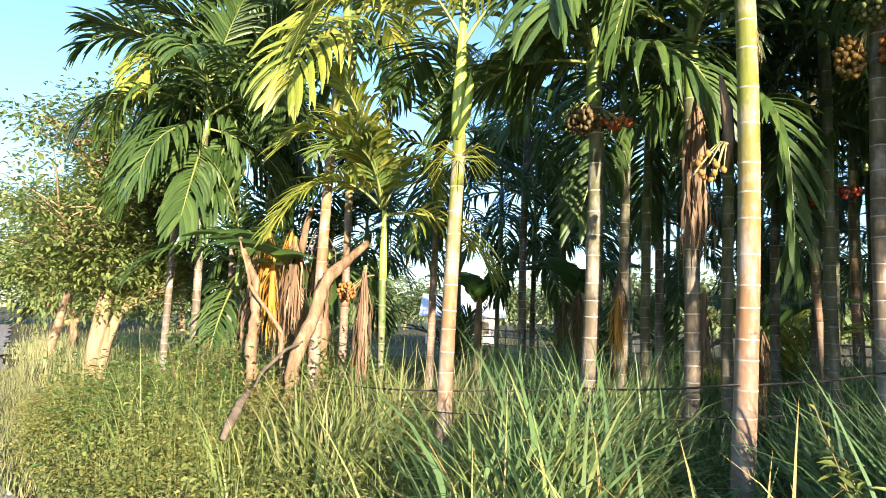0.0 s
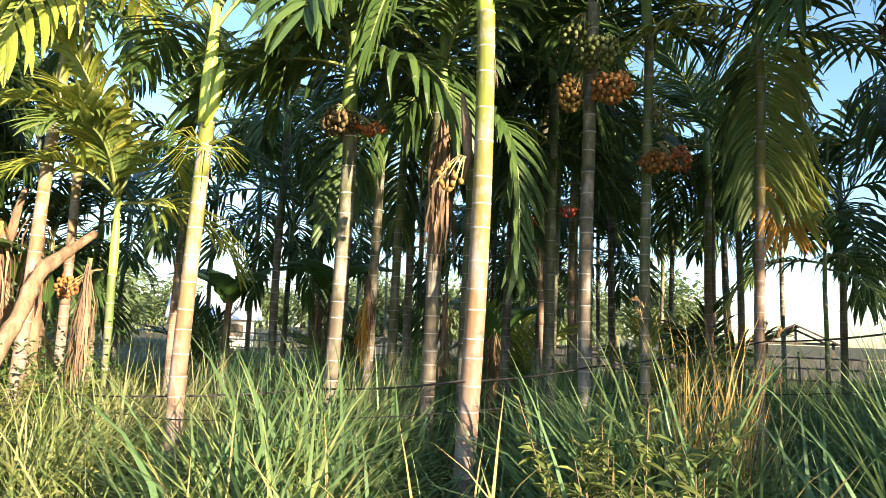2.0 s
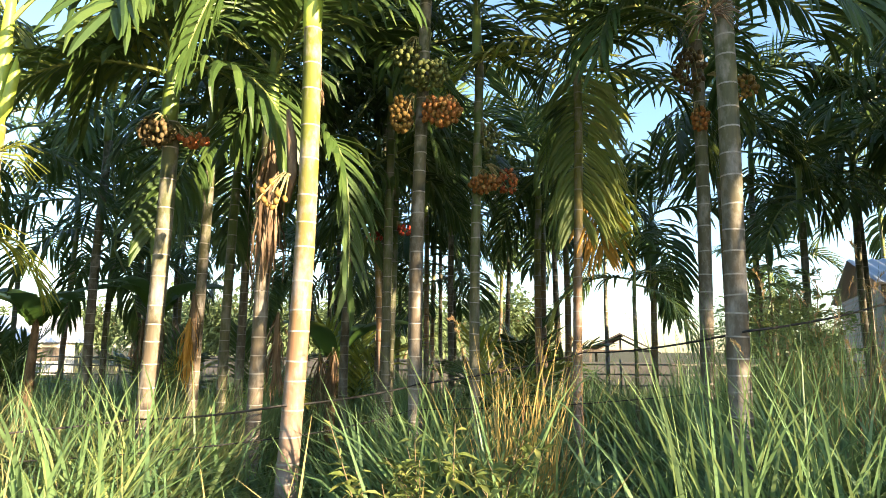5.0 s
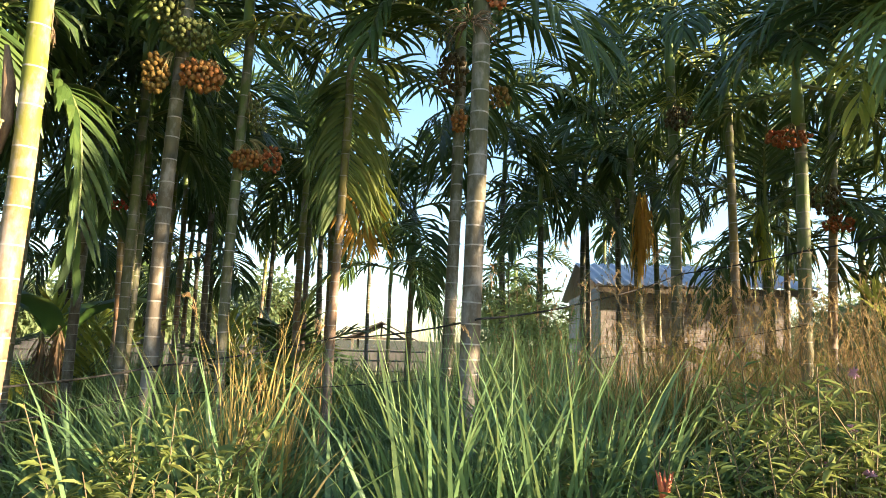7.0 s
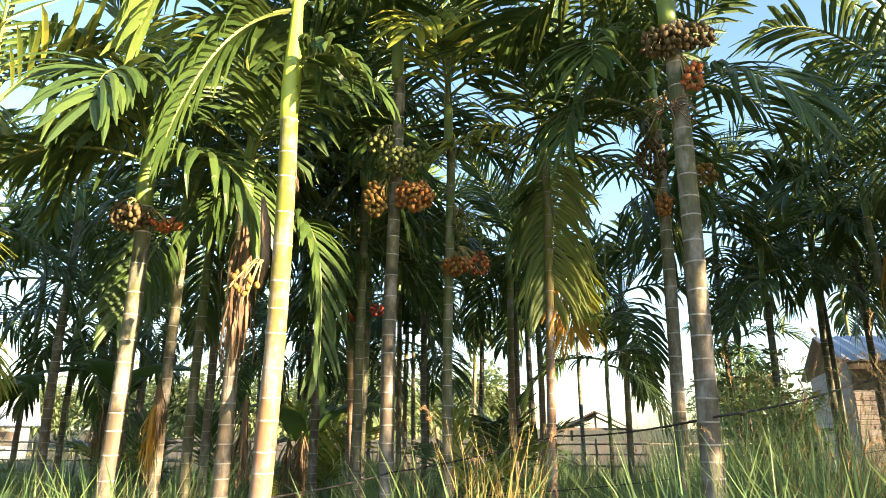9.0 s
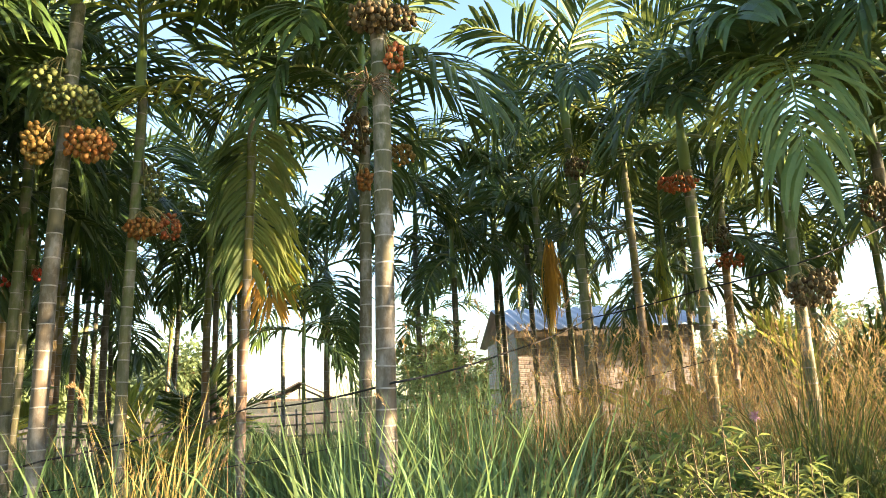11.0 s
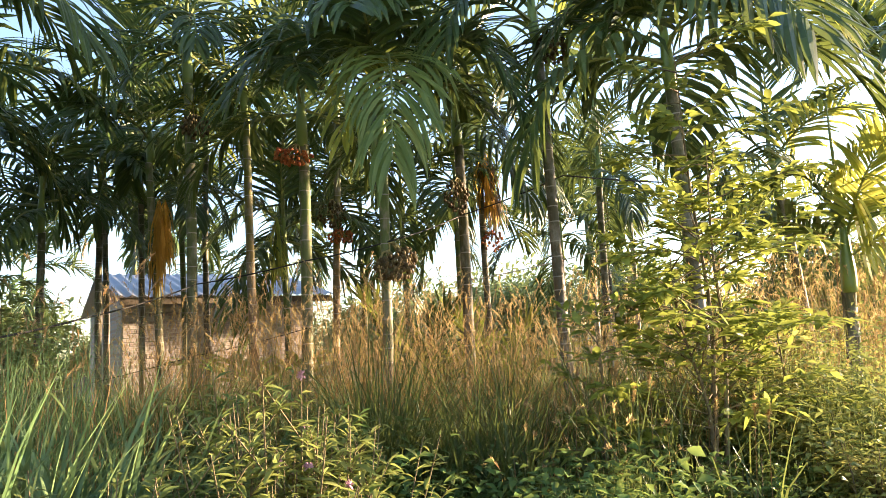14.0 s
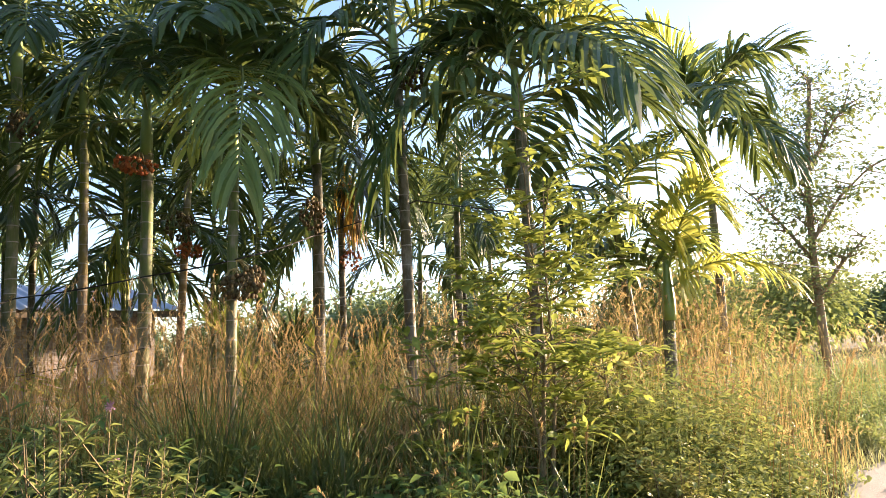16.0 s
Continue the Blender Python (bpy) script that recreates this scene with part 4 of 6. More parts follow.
# nuts
for palm, at, rad, mat, count, label in (
        (palm_c, (-2.17, 4.82, 3.45), (0.18, 0.12, 0.13), nut_orange, 94, "full bunch of ripe orange nuts"),
        (palm_c, (-2.52, 4.77, 3.45), (0.10, 0.10, 0.16), nut_amber, 64, "full bunch of ripening amber nuts"),
        (palm_c, (-2.28, 4.77, 3.77), (0.20, 0.14, 0.12), nut_green, 94, "bunch of green unripe nuts"),
        (palm_c, (-2.55, 4.90, 4.05), (0.16, 0.12, 0.10), nut_green, 40, "bunch of green unripe nuts"),
        (palm_d, (-2.20, 5.96, 3.10), (0.16, 0.10, 0.09), nut_orange, 59, "bunch of ripe orange nuts"),
        (palm_d, (-2.02, 6.12, 3.14), (0.10, 0.10, 0.13), nut_red, 35, "withered bunch of brown-red nuts"),
        (palm_d, (-2.16, 6.05, 3.55), (0.10, 0.08, 0.20), nut_green, 40, "bunch of small green nuts"),
        (palm_a, (-4.00, 3.56, 3.10), (0.15, 0.12, 0.11), nut_dark, 70, "bunch of dull green-brown nuts"),
        (palm_a, (-3.80, 3.74, 3.07), (0.14, 0.10, 0.05), nut_red, 21, "thin bunch of reddish nuts"),
        (palm_b, (-0.03, 4.23, 4.10), (0.17, 0.12, 0.10), nut_dark, 75, "bunch of dull green-brown nuts"),
        (palm_b, (0.17, 4.33, 4.15), (0.12, 0.10, 0.10), nut_dark, 40, "bunch of dull green-brown nuts"),
        (palm_b, (0.12, 4.31, 3.84), (0.07, 0.07, 0.11), nut_red, 24, "bunch of reddish nuts"),
        (palm_b2, (-0.19, 5.85, 3.46), (0.08, 0.08, 0.10), nut_orange, 29, "bunch of orange nuts"),
        (palm_b2, (0.16, 5.92, 3.72), (0.12, 0.10, 0.10), nut_amber, 35, "bunch of amber nuts"),
        (palm_b2, (-0.26, 5.84, 3.90), (0.14, 0.12, 0.20), nut_dark, 67, "bunch of dark old nuts"),
        (palm_k, (2.86, 6.16, 3.42), (0.22, 0.14, 0.08), nut_red, 62, "bunch of red-brown nuts"),
        (palm_k4, (4.10, 7.95, 3.25), (0.20, 0.16, 0.20), nut_dark, 67, "bunch of dark red-brown nuts"),
        (palm_k4, (4.20, 7.90, 2.95), (0.18, 0.14, 0.10), nut_red, 48, "bunch of red nuts"),
        (palm_l, (3.45, 5.26, 2.18), (0.20, 0.14, 0.12), nut_dark, 81, "bunch of green-brown nuts"),
        (palm_l, (3.58, 5.30, 2.28), (0.14, 0.12, 0.10), nut_dark, 40, "bunch of green-brown nuts"),
        (palm_m, (4.80, 4.34, 4.24), (0.14, 0.12, 0.18), nut_dark, 62, "bunch of dark nuts"),
        (palm_n, (4.72, 5.96, 3.10), (0.16, 0.12, 0.20), nut_dark, 54, "bunch of dark nuts"),
        (palm_h, (2.15, 7.14, 3.95), (0.16, 0.12, 0.12), nut_dark, 54, "bunch of dark nuts"),
        (palm_n1, (6.66, 7.78, 2.95), (0.20, 0.14, 0.16), nut_red, 48, "bunch of red-brown nuts"),
        (palm_r, (-3.66, 7.10, 2.93), (0.12, 0.08, 0.07), nut_scarlet, 24, "small bunch of scarlet nuts"),
        (palm_r, (-4.07, 7.11, 2.86), (0.12, 0.08, 0.06), nut_scarlet, 22, "small bunch of scarlet nuts"),
        (palm_g, (-7.02, 2.92, 1.74), (0.14, 0.10, 0.12), nut_orange, 44, "bunch of orange nuts hanging low in the sun"),
        (palm_t, (-2.64, 3.26, 2.42), (0.10, 0.08, 0.09), nut_amber, 12, "withered stalk with a few yellow nuts")):
    fruit_bunch(palm, at, rad, mat, count, int(1000 * rad[0] + count + 7 * at[2]), label)


def brush(palm, at, seed, mat=None, size=0.34, label="spent flower brush of thin yellow strands"):
    """The old flower cluster of many thin strands below a crownshaft."""
    r = random.Random(seed)
    b = Build()
    for k in range(46):
        a, e = r.uniform(0, 6.28), r.uniform(-0.6, 0.7)
        d = Vector((math.cos(a) * math.cos(e), math.sin(a) * math.cos(e), math.sin(e)))
        ln = size * r.uniform(0.7, 1.1)
        b.tube([d * 0.04, d * ln * 0.6, d * ln + Vector((0, 0, -0.12 * size / 0.34))], [0.005, 0.004, 0.002], 3, 0, False)
    part("flower_brush", b.mesh("flower_brush", [mat or frond_yellow]), palm, label, Matrix.Translation(Vector(at) - palm.matrix_basis.translation))


brush(young_y, (-4.53, 2.70, 2.75), 1)
brush(palm_d, (-2.20, 6.00, 4.42), 2, size=0.28)
brush(palm_b2, (-0.37, 5.90, 4.37), 3, size=0.26)
brush(palm_h, (2.17, 7.20, 4.2), 4)
brush(palm_b, (-0.06, 4.24, 3.6), 5, frond_brown, 0.22, "dry brown flower strands")
sheath = Build()
sheath.tube([(0, 0, 0), (0.03, -0.01, 0.18), (0.02, -0.02, 0.40), (-0.02, -0.02, 0.62)], [0.010, 0.030, 0.034, 0.012], 8)
part("leaf_sheath", sheath.mesh("leaf_sheath", [deadwood_mat]), palm_t, "pale dry leaf sheath", Matrix.Translation((-0.10, 0.05, 2.45)))
spr = Build()
spr.tube([(0.02, 0, 0), (0.09, 0.02, 0.16), (0.13, 0.03, 0.40), (0.13, 0.03, 0.52)], [0.012, 0.040, 0.034, 0.004], 8)
part("flower_sheath", spr.mesh("flower_sheath", [shaft_young]), young_y, "pointed yellow-green flower sheath", Matrix.Translation((0.05, 0.0, 2.95)))


# ---- cable and wires ----
def strand(name, pts, r, mat, label, category, barbs=False):
    b = Build()
    pts = [Vector(p) for p in pts]
    path = []
    for a, c in zip(pts, pts[1:]):
        for i in range(10):
            u = i / 10
            path.append(a.lerp(c, u) - Vector((0, 0, 0.025 * (c - a).length * 4 * u * (1 - u) / 2)))
    path.append(pts[-1])
    b.tube(path, [r] * len(path), 5)
    if barbs:
        for p in path[::2]:
            b.tube([p + Vector((-0.012, 0, 0.014)), p + Vector((0.012, 0, -0.014))], [0.002, 0.001], 3)
            b.tube([p + Vector((-0.012, 0, -0.014)), p + Vector((0.012, 0, 0.014))], [0.002, 0.001], 3)
    return tagged(new(name, b.mesh(name, [mat])), label, category)


strand("cable", [(-7.0, 2.4, 0.80), (-4.87, 2.60, 0.88), (-4.02, 3.57, 0.96), (-2.49, 3.26, 1.14), (-2.36, 4.84, 1.20), (-1.42, 6.72, 1.46), (0.05, 4.25, 1.60),
                 (0.95, 5.6, 1.82), (2.15, 7.17, 2.24), (2.95, 6.13, 2.36), (3.48, 5.29, 2.45), (4.80, 6.0, 2.90), (4.78, 4.33, 2.95), (7.9, 3.75, 3.0)], 0.0075, cable_mat,
       "black cable strung slack from palm to palm", "cable")
strand("wire", [(4.86, 5.99, 2.15), (5.33, 3.33, 2.35), (8.86, 3.17, 2.55), (11.5, 1.2, 2.1)], 0.006, palewire_mat, "pale wire strung from palm to palm", "wire")
strand("barbed_wire", [(-9.0, 1.9, 0.9), (-4.55, 2.60, 0.75), (-2.50, 3.42, 0.95), (-2.41, 4.85, 1.0), (-0.24, 5.86, 1.15), (2.15, 7.18, 1.5), (2.96, 6.14, 1.7)], 0.004, cable_mat,
       "rusty barbed wire tied to the palms", "wire", True)


# ---- grass and weeds ----
def polar(rng, n, az0, az1, d0, d1, power=0.5):
    az = np.radians(rng.uniform(az0, az1, n))
    d = (rng.uniform(0, 1, n) ** power) * (d1 - d0) + d0
    p = np.stack([np.sin(az) * d, np.cos(az) * d, np.zeros(n)], -1)
    ok = p[:, 1] > 0.15 + np.clip(0.80 + 0.13 * p[:, 0], -0.30, 1.80) + 0.12 * np.sin(p[:, 0] * 0.9)
    for cx, cy, cr in ((1.40, 2.55, 0.55), (-1.25, 2.75, 0.34), (-0.78, 2.15, 0.34), (-1.08, 2.40, 0.22), (-0.62, 1.85, 0.25), (-1.08, 3.54, 0.30), (-1.42, 1.72, 0.34), (-1.05, 1.75, 0.26)):
        ok &= np.hypot(p[:, 0] - cx, p[:, 1] - cy) > cr
    return p[ok]


def verge(p):
    """Plants stay low beside the wheel tracks."""
    edge = np.clip(0.80 + 0.13 * p[:, 0], -0.30, 1.80) + 0.10 * np.sin(p[:, 0] * 0.9)
    return np.clip((p[:, 1] - edge) / 0.85, 0.22, 1.0)


def clumped(rng, centres, per, spread):
    p = np.repeat(centres, per, 0)
    p[:, :2] += rng.normal(0, spread, (len(p), 2))
    return p


def tall_grass(name, rng, base, h0, h1, w0, w1, b0, b1, mat, label, levels=6, lean=0.2, even=False):
    n = len(base)
    patch = 0.78 + 0.24 * np.sin(base[:, 0] * 2.9 + base[:, 1] * 1.7) + 0.16 * np.sin(base[:, 0] * 6.1 - base[:, 1] * 5.3 + 1.0)
    patch = 1.0 if even else patch
    v, f = blades(rng, base, rng.uniform(h0, h1, n) * patch * verge(base), rng.uniform(w0, w1, n), rng.uniform(b0, b1, n) ** 1.0, levels=levels, lean=lean)
    return stuff(name, v, f, mat, label, "grass")


rng = np.random.default_rng(21)
tall_grass("tall_grass", rng, clumped(rng, polar(rng, 520, -58, 22, 2.4, 5.4), 14, 0.13), 0.7, 1.45, 0.028, 0.062, 0.3, 2.6, grass_green, "dense tall green roadside grass with arching blades", 7, 0.35)
tall_grass("tall_grass", rng, clumped(rng, polar(rng, 200, -24, 16, 2.3, 4.0), 13, 0.10), 0.85, 1.60, 0.026, 0.056, 0.3, 2.3, grass_green, "green reed grass at the roadside", 7, 0.28)
tall_grass("cane_grass", rng, clumped(rng, polar(rng, 18, -6, 9, 2.45, 2.95), 11, 0.09), 1.05, 1.65, 0.022, 0.046, 0.05, 1.4, grass_green, "upright yellow-green cane grass with long blades", 7, 0.16, True)
tall_grass("cane_grass", rng, clumped(rng, polar(rng, 12, -5, 12, 2.3, 2.9), 9, 0.12), 0.45, 0.95, 0.006, 0.013, 0.05, 0.5, dry_blade, "yellow-brown cane stems at the foot of the blades", 5, 0.14)
tall_grass("tall_grass", rng, clumped(rng, polar(rng, 330, -42, 22, 2.1, 4.8), 15, 0.13), 0.55, 1.25, 0.022, 0.050, 0.5, 2.6, grass_blue, "bluish green grass blades in shade", 7, 0.4)
tall_grass("tall_grass", rng, clumped(rng, polar(rng, 120, -66, 18, 2.0, 4.2), 8, 0.16), 0.5, 1.15, 0.020, 0.046, 0.6, 2.7, grass_yellow, "yellowing tall grass with bent blades", 7, 0.4)
tall_grass("tall_grass", rng, clumped(rng, polar(rng, 200, -72, -42, 4.0, 7.5), 16, 0.16), 0.5, 1.25, 0.014, 0.034, 0.3, 1.6, grass_yellow, "sunlit grass round the palm feet")
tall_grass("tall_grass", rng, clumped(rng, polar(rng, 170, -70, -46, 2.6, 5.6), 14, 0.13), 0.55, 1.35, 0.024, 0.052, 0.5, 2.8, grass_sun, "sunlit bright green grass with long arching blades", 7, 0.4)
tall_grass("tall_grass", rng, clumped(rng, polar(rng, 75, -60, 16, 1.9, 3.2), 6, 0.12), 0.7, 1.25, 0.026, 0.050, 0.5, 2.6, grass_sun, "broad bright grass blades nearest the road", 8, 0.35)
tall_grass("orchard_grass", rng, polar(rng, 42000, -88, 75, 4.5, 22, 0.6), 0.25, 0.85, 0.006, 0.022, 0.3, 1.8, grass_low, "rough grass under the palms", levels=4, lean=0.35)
tall_grass("orchard_grass", rng, polar(rng, 9000, -180, 180, 20, 60, 0.6), 0.3, 0.7, 0.03, 0.06, 0.3, 1.5, grass_yellow, "rough meadow grass beyond the palms", levels=3, lean=0.35)
tall_grass("orchard_grass", rng, clumped(rng, polar(rng, 700, -56, 12, 5.5, 14.0), 16, 0.3), 0.8, 1.65, 0.008, 0.024, 0.2, 1.6, grass_blue, "tall rough grass at the back of the orchard", 5)
tall_grass("verge_grass", rng, polar(rng, 15000, -92, 86, 1.6, 9, 0.7), 0.08, 0.35, 0.004, 0.012, 0.4, 2.0, grass_green, "short grass on the road verge", levels=4, lean=0.5)


lip = np.stack([rng.uniform(-18, 18, 12000), np.zeros(12000), np.zeros(12000)], -1)
lip[:, 1] = [edge_y(v) for v in lip[:, 0]] + rng.uniform(-0.16, 0.5, 12000)
tall_grass("verge_grass", rng, lip, 0.25, 0.9, 0.005, 0.013, 0.5, 2.2, grass_yellow, "short yellow-green grass along the road edge", 4, 0.5, True)


def straw(name, rng, base, h0, h1, mat_s, mat_p, label, plume=0.22):
    """Dry stems with drooping feathery heads."""
    n = len(base)
    h = rng.uniform(h0, h1, n) * verge(base)
    az = rng.uniform(0, 2 * np.pi, n)
    v, f = blades(rng, base, h, rng.uniform(0.004, 0.010, n), rng.uniform(0.1, 0.7, n), az=az, levels=6, lean=0.12)
    stuff(name, v, f, mat_s, label, "grass")
    tips = v.reshape(n, 6, 2, 3)[:, 5].mean(1)
    back = v.reshape(n, 6, 2, 3)[:, 4].mean(1)
    d = unit(tips - back)
    keep = rng.uniform(size=n) < 0.55
    tips, d = tips[keep], d[keep]
    k = 26
    t = np.repeat(tips, k, 0)
    dd = np.repeat(d, k, 0)
    s = np.tile(np.linspace(0, 1, k), len(tips))[:, None]
    ln = np.repeat(rng.uniform(0.6, 1.2, len(tips)) * plume, k)[:, None]
    sag = np.array([0, 0, -1.0]) * s ** 2 * ln * rng.uniform(0.2, 0.7)
    p = t + dd * s * ln * 0.9 + sag
    out = unit(dd * 1.6 + rng.normal(0, 0.42, p.shape) + np.array([0, 0, -0.9]) * s)
    v2, f2 = leaves(rng, p, out, np.full(len(p), 0.034) * rng.uniform(0.6, 1.2, len(p)), np.full(len(p), 0.0055), 0.1, 0.1)
    stuff("seed_heads", v2, f2, mat_p, "feathery straw-coloured seed heads", "grass")


straw("straw_grass", rng, clumped(rng, polar(rng, 250, 13, 60, 4.6, 8.0), 12, 0.12), 0.9, 2.0, straw_mat, plume_mat, "tall dry straw-brown grass in a thicket")
straw("straw_grass", rng, clumped(rng, polar(rng, 70, 54, 80, 5.6, 9.5), 9, 0.18), 1.1, 2.0, straw_mat, plume_mat, "tall dry straw-brown grass at the road")
straw("straw_grass", rng, clumped(rng, polar(rng, 60, 14, 34, 5.0, 7.2), 10, 0.16), 1.3, 2.15, straw_mat, plume_mat, "tall dry straw-brown grass before the brick house")
tall_grass("orchard_grass", rng, clumped(rng, polar(rng, 170, -2, 27, 4.8, 7.6), 15, 0.16), 0.9, 1.55, 0.010, 0.024, 0.2, 1.5, grass_blue, "rough green grass before the brick house", 6, 0.25, True)
tall_grass("feather_grass", rng, clumped(rng, polar(rng, 46, -3, 9, 4.6, 6.4), 18, 0.12), 1.4, 2.25, 0.005, 0.012, 0.1, 0.9, grass_blue, "tall feathery blue-green grass behind the stout palm", 6, 0.14, True)
straw("straw_grass", rng, clumped(rng, np.array([[-1.22, 3.50, 0], [-1.08, 3.55, 0], [-0.92, 3.60, 0]]), 5, 0.07), 1.2, 1.7, straw_mat, plume_mat, "clump of golden dry grass among green blades", 0.14)
straw("straw_grass", rng, clumped(rng, np.array([[2.75, 2.75, 0], [2.95, 2.5, 0], [3.15, 2.35, 0]]), 12, 0.14), 0.75, 1.15, straw_mat, plume_mat, "low clump of foxtail grass with pale heads", 0.12)
straw("straw_grass", rng, clumped(rng, polar(rng, 16, 4, 14, 3.4, 5.6), 6, 0.2), 1.3, 2.0, straw_mat, plume_mat, "thin seeding grass above the blades", 0.2)
tall_grass("tall_grass", rng, clumped(rng, polar(rng, 34, 31, 43, 4.0, 4.8), 22, 0.12), 0.8, 1.65, 0.010, 0.024, 0.3, 1.8, grass_low, "green leafy grass clump before the straw", 6, 0.3)
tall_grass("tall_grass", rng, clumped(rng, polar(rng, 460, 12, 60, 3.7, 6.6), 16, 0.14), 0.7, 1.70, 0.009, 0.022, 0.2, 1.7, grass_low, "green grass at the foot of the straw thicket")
straw("straw_grass", rng, clumped(rng, polar(rng, 150, 68, 86, 8.0, 24.0), 10, 0.25), 0.8, 1.6, straw_mat, plume_mat, "dry straw-brown grass receding along the road", 0.3)
tall_grass("tall_grass", rng, clumped(rng, polar(rng, 300, 66, 87, 7.0, 26.0), 16, 0.25), 0.4, 1.2, 0.012, 0.03, 0.2, 1.3, grass_green, "yellow-green grass receding along the road")
tall_grass("tall_grass", rng, clumped(rng, polar(rng, 300, -91, -80, 8.0, 30.0), 16, 0.25), 0.4, 1.0, 0.012, 0.03, 0.2, 1.3, grass_yellow, "sunlit grass receding along the road")
tall_grass("dry_blades", rng, clumped(rng, np.array([[-1.22, 3.50, 0], [-1.10, 3.55, 0], [-0.98, 3.60, 0]]), 42, 0.045), 1.0, 1.75, 0.010, 0.024, 0.1, 0.85, golden_blade, "upright clump of golden dry grass", 6, 0.12, True)
tall_grass("dry_blades", rng, clumped(rng, np.array([[-1.72, 1.65, 0], [-1.55, 1.75, 0], [-1.42, 1.80, 0], [-1.30, 1.85, 0], [-1.05, 1.98, 0], [-0.72, 2.05, 0]]), 7, 0.09), 0.95, 1.30, 0.030, 0.050, 0.3, 2.0, dry_blade, "broad dead blades sticking out of the green grass", 8, 0.3, True)
tall_grass("dry_blades", rng, clumped(rng, polar(rng, 80, -60, 18, 1.9, 3.2), 5, 0.16), 0.7, 1.25, 0.014, 0.036, 0.6, 2.6, dry_blade, "dead straw-coloured blades bent among green grass")
tall_grass("tall_grass", rng, clumped(rng, polar(rng, 160, 55, 84, 4.0, 8.5), 16, 0.18), 0.4, 1.0, 0.006, 0.014, 0.2, 1.3, grass_green, "hazy yellow-green grass along the road")
edge_rng = np.random.default_rng(77)
tall_grass("tall_grass", edge_rng, clumped(edge_rng, polar(edge_rng, 170, 57, 80, 5.0, 8.5), 16, 0.16), 0.6, 1.45, 0.012, 0.028, 0.5, 2.2, grass_low, "leafy green grass under straw heads at the road")
straw("straw_grass", edge_rng, clumped(edge_rng, polar(edge_rng, 75, 60, 76, 6.5, 9.0), 9, 0.2), 1.7, 2.3, straw_mat, plume_mat, "feathery dry grass heads above the road verge", 0.26)
tall_grass("tall_grass", edge_rng, clumped(edge_rng, polar(edge_rng, 36, 27, 38, 3.9, 4.7), 22, 0.13), 0.9, 1.7, 0.012, 0.026, 0.3, 1.6, grass_low, "dark green grass clump standing in the straw", 6, 0.25)


def carpet(name, rng, base, h0, h1, layers, length, mat, label, spread=0.5):
    """Broad-leaved weeds: stems that carry leaves in tiers."""
    n = len(base)
    h = rng.uniform(h0, h1, n) * (0.85 + 0.30 * np.sin(base[:, 0] * 2.1 + base[:, 1] * 1.3) * np.sin(base[:, 1] * 2.7 - base[:, 0])) * verge(base)
    lean = rng.normal(0, 0.30, (n, 2))
    P, D, L = [], [], []
    for k in range(layers):
        u = (k + 1) / layers
        for s in (0, 1):
            a = rng.uniform(0, 2 * np.pi, n) + s * np.pi
            p = base + np.stack([lean[:, 0] * h * u, lean[:, 1] * h * u, h * u], -1) + rng.normal(0, 0.045, (n, 3))
            d = np.stack([np.cos(a), np.sin(a), rng.uniform(-0.9, 1.3, n) * spread], -1)
            P.append(p), D.append(d), L.append(length * rng.uniform(0.6, 1.2, n) * (1.1 - 0.4 * u))
    P, D, L = np.concatenate(P), np.concatenate(D), np.concatenate(L)
    stem_v, stem_f = blades(rng, base, h * 1.02, np.full(n, 0.006), np.full(n, 0.15), levels=4, lean=0.1)
    v, f = leaves(rng, P, D, L, L * rng.uniform(0.42, 0.62, len(L)), 0.22, 0.2)
    stuff(name, v, f, mat, label, "weeds")
    stuff("weed_stems", stem_v, stem_f, weed_mat, "thin weed stems", "weeds")


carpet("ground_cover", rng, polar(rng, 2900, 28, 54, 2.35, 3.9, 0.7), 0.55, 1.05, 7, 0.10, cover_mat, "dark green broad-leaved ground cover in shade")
carpet("ground_cover", rng, polar(rng, 3000, 46, 84, 2.8, 8.5, 0.7), 0.35, 0.9, 6, 0.075, cover_mat, "sunlit yellow-green creepers along the road edge")
carpet("ground_cover", rng, clumped(rng, polar(rng, 90, 60, 85, 5.0, 14.0, 0.6), 22, 0.25), 0.5, 1.15, 7, 0.09, weed_mat, "leafy scrub receding along the road")
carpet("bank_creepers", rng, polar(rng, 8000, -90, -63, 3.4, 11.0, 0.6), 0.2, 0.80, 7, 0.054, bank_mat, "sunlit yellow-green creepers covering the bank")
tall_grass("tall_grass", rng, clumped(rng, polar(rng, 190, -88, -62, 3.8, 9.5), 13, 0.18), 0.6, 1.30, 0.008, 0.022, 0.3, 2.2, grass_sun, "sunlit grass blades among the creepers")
carpet("bank_creepers", rng, clumped(rng, polar(rng, 60, -88, -67, 3.8, 9.0, 0.6), 26, 0.22), 0.5, 1.05, 7, 0.07, weed_mat, "mounds of leafy creepers on the bank")
carpet("bank_creepers", rng, clumped(rng, polar(rng, 34, -86, -66, 6.5, 10.0, 0.6), 26, 0.25), 0.7, 1.3, 7, 0.10, cover_mat, "green mounds of creepers beneath the trees")
carpet("roadside_scrub", edge_rng, polar(edge_rng, 1900, 60, 79, 4.6, 7.2, 0.7), 0.8, 1.5, 9, 0.085, weed_mat, "leafy yellow-green scrub sloping down to the road")
carpet("roadside_weeds", rng, polar(rng, 1300, -58, 20, 1.9, 3.4, 0.6), 0.3, 0.75, 6, 0.10, weed_mat, "leafy weeds among the tall grass")


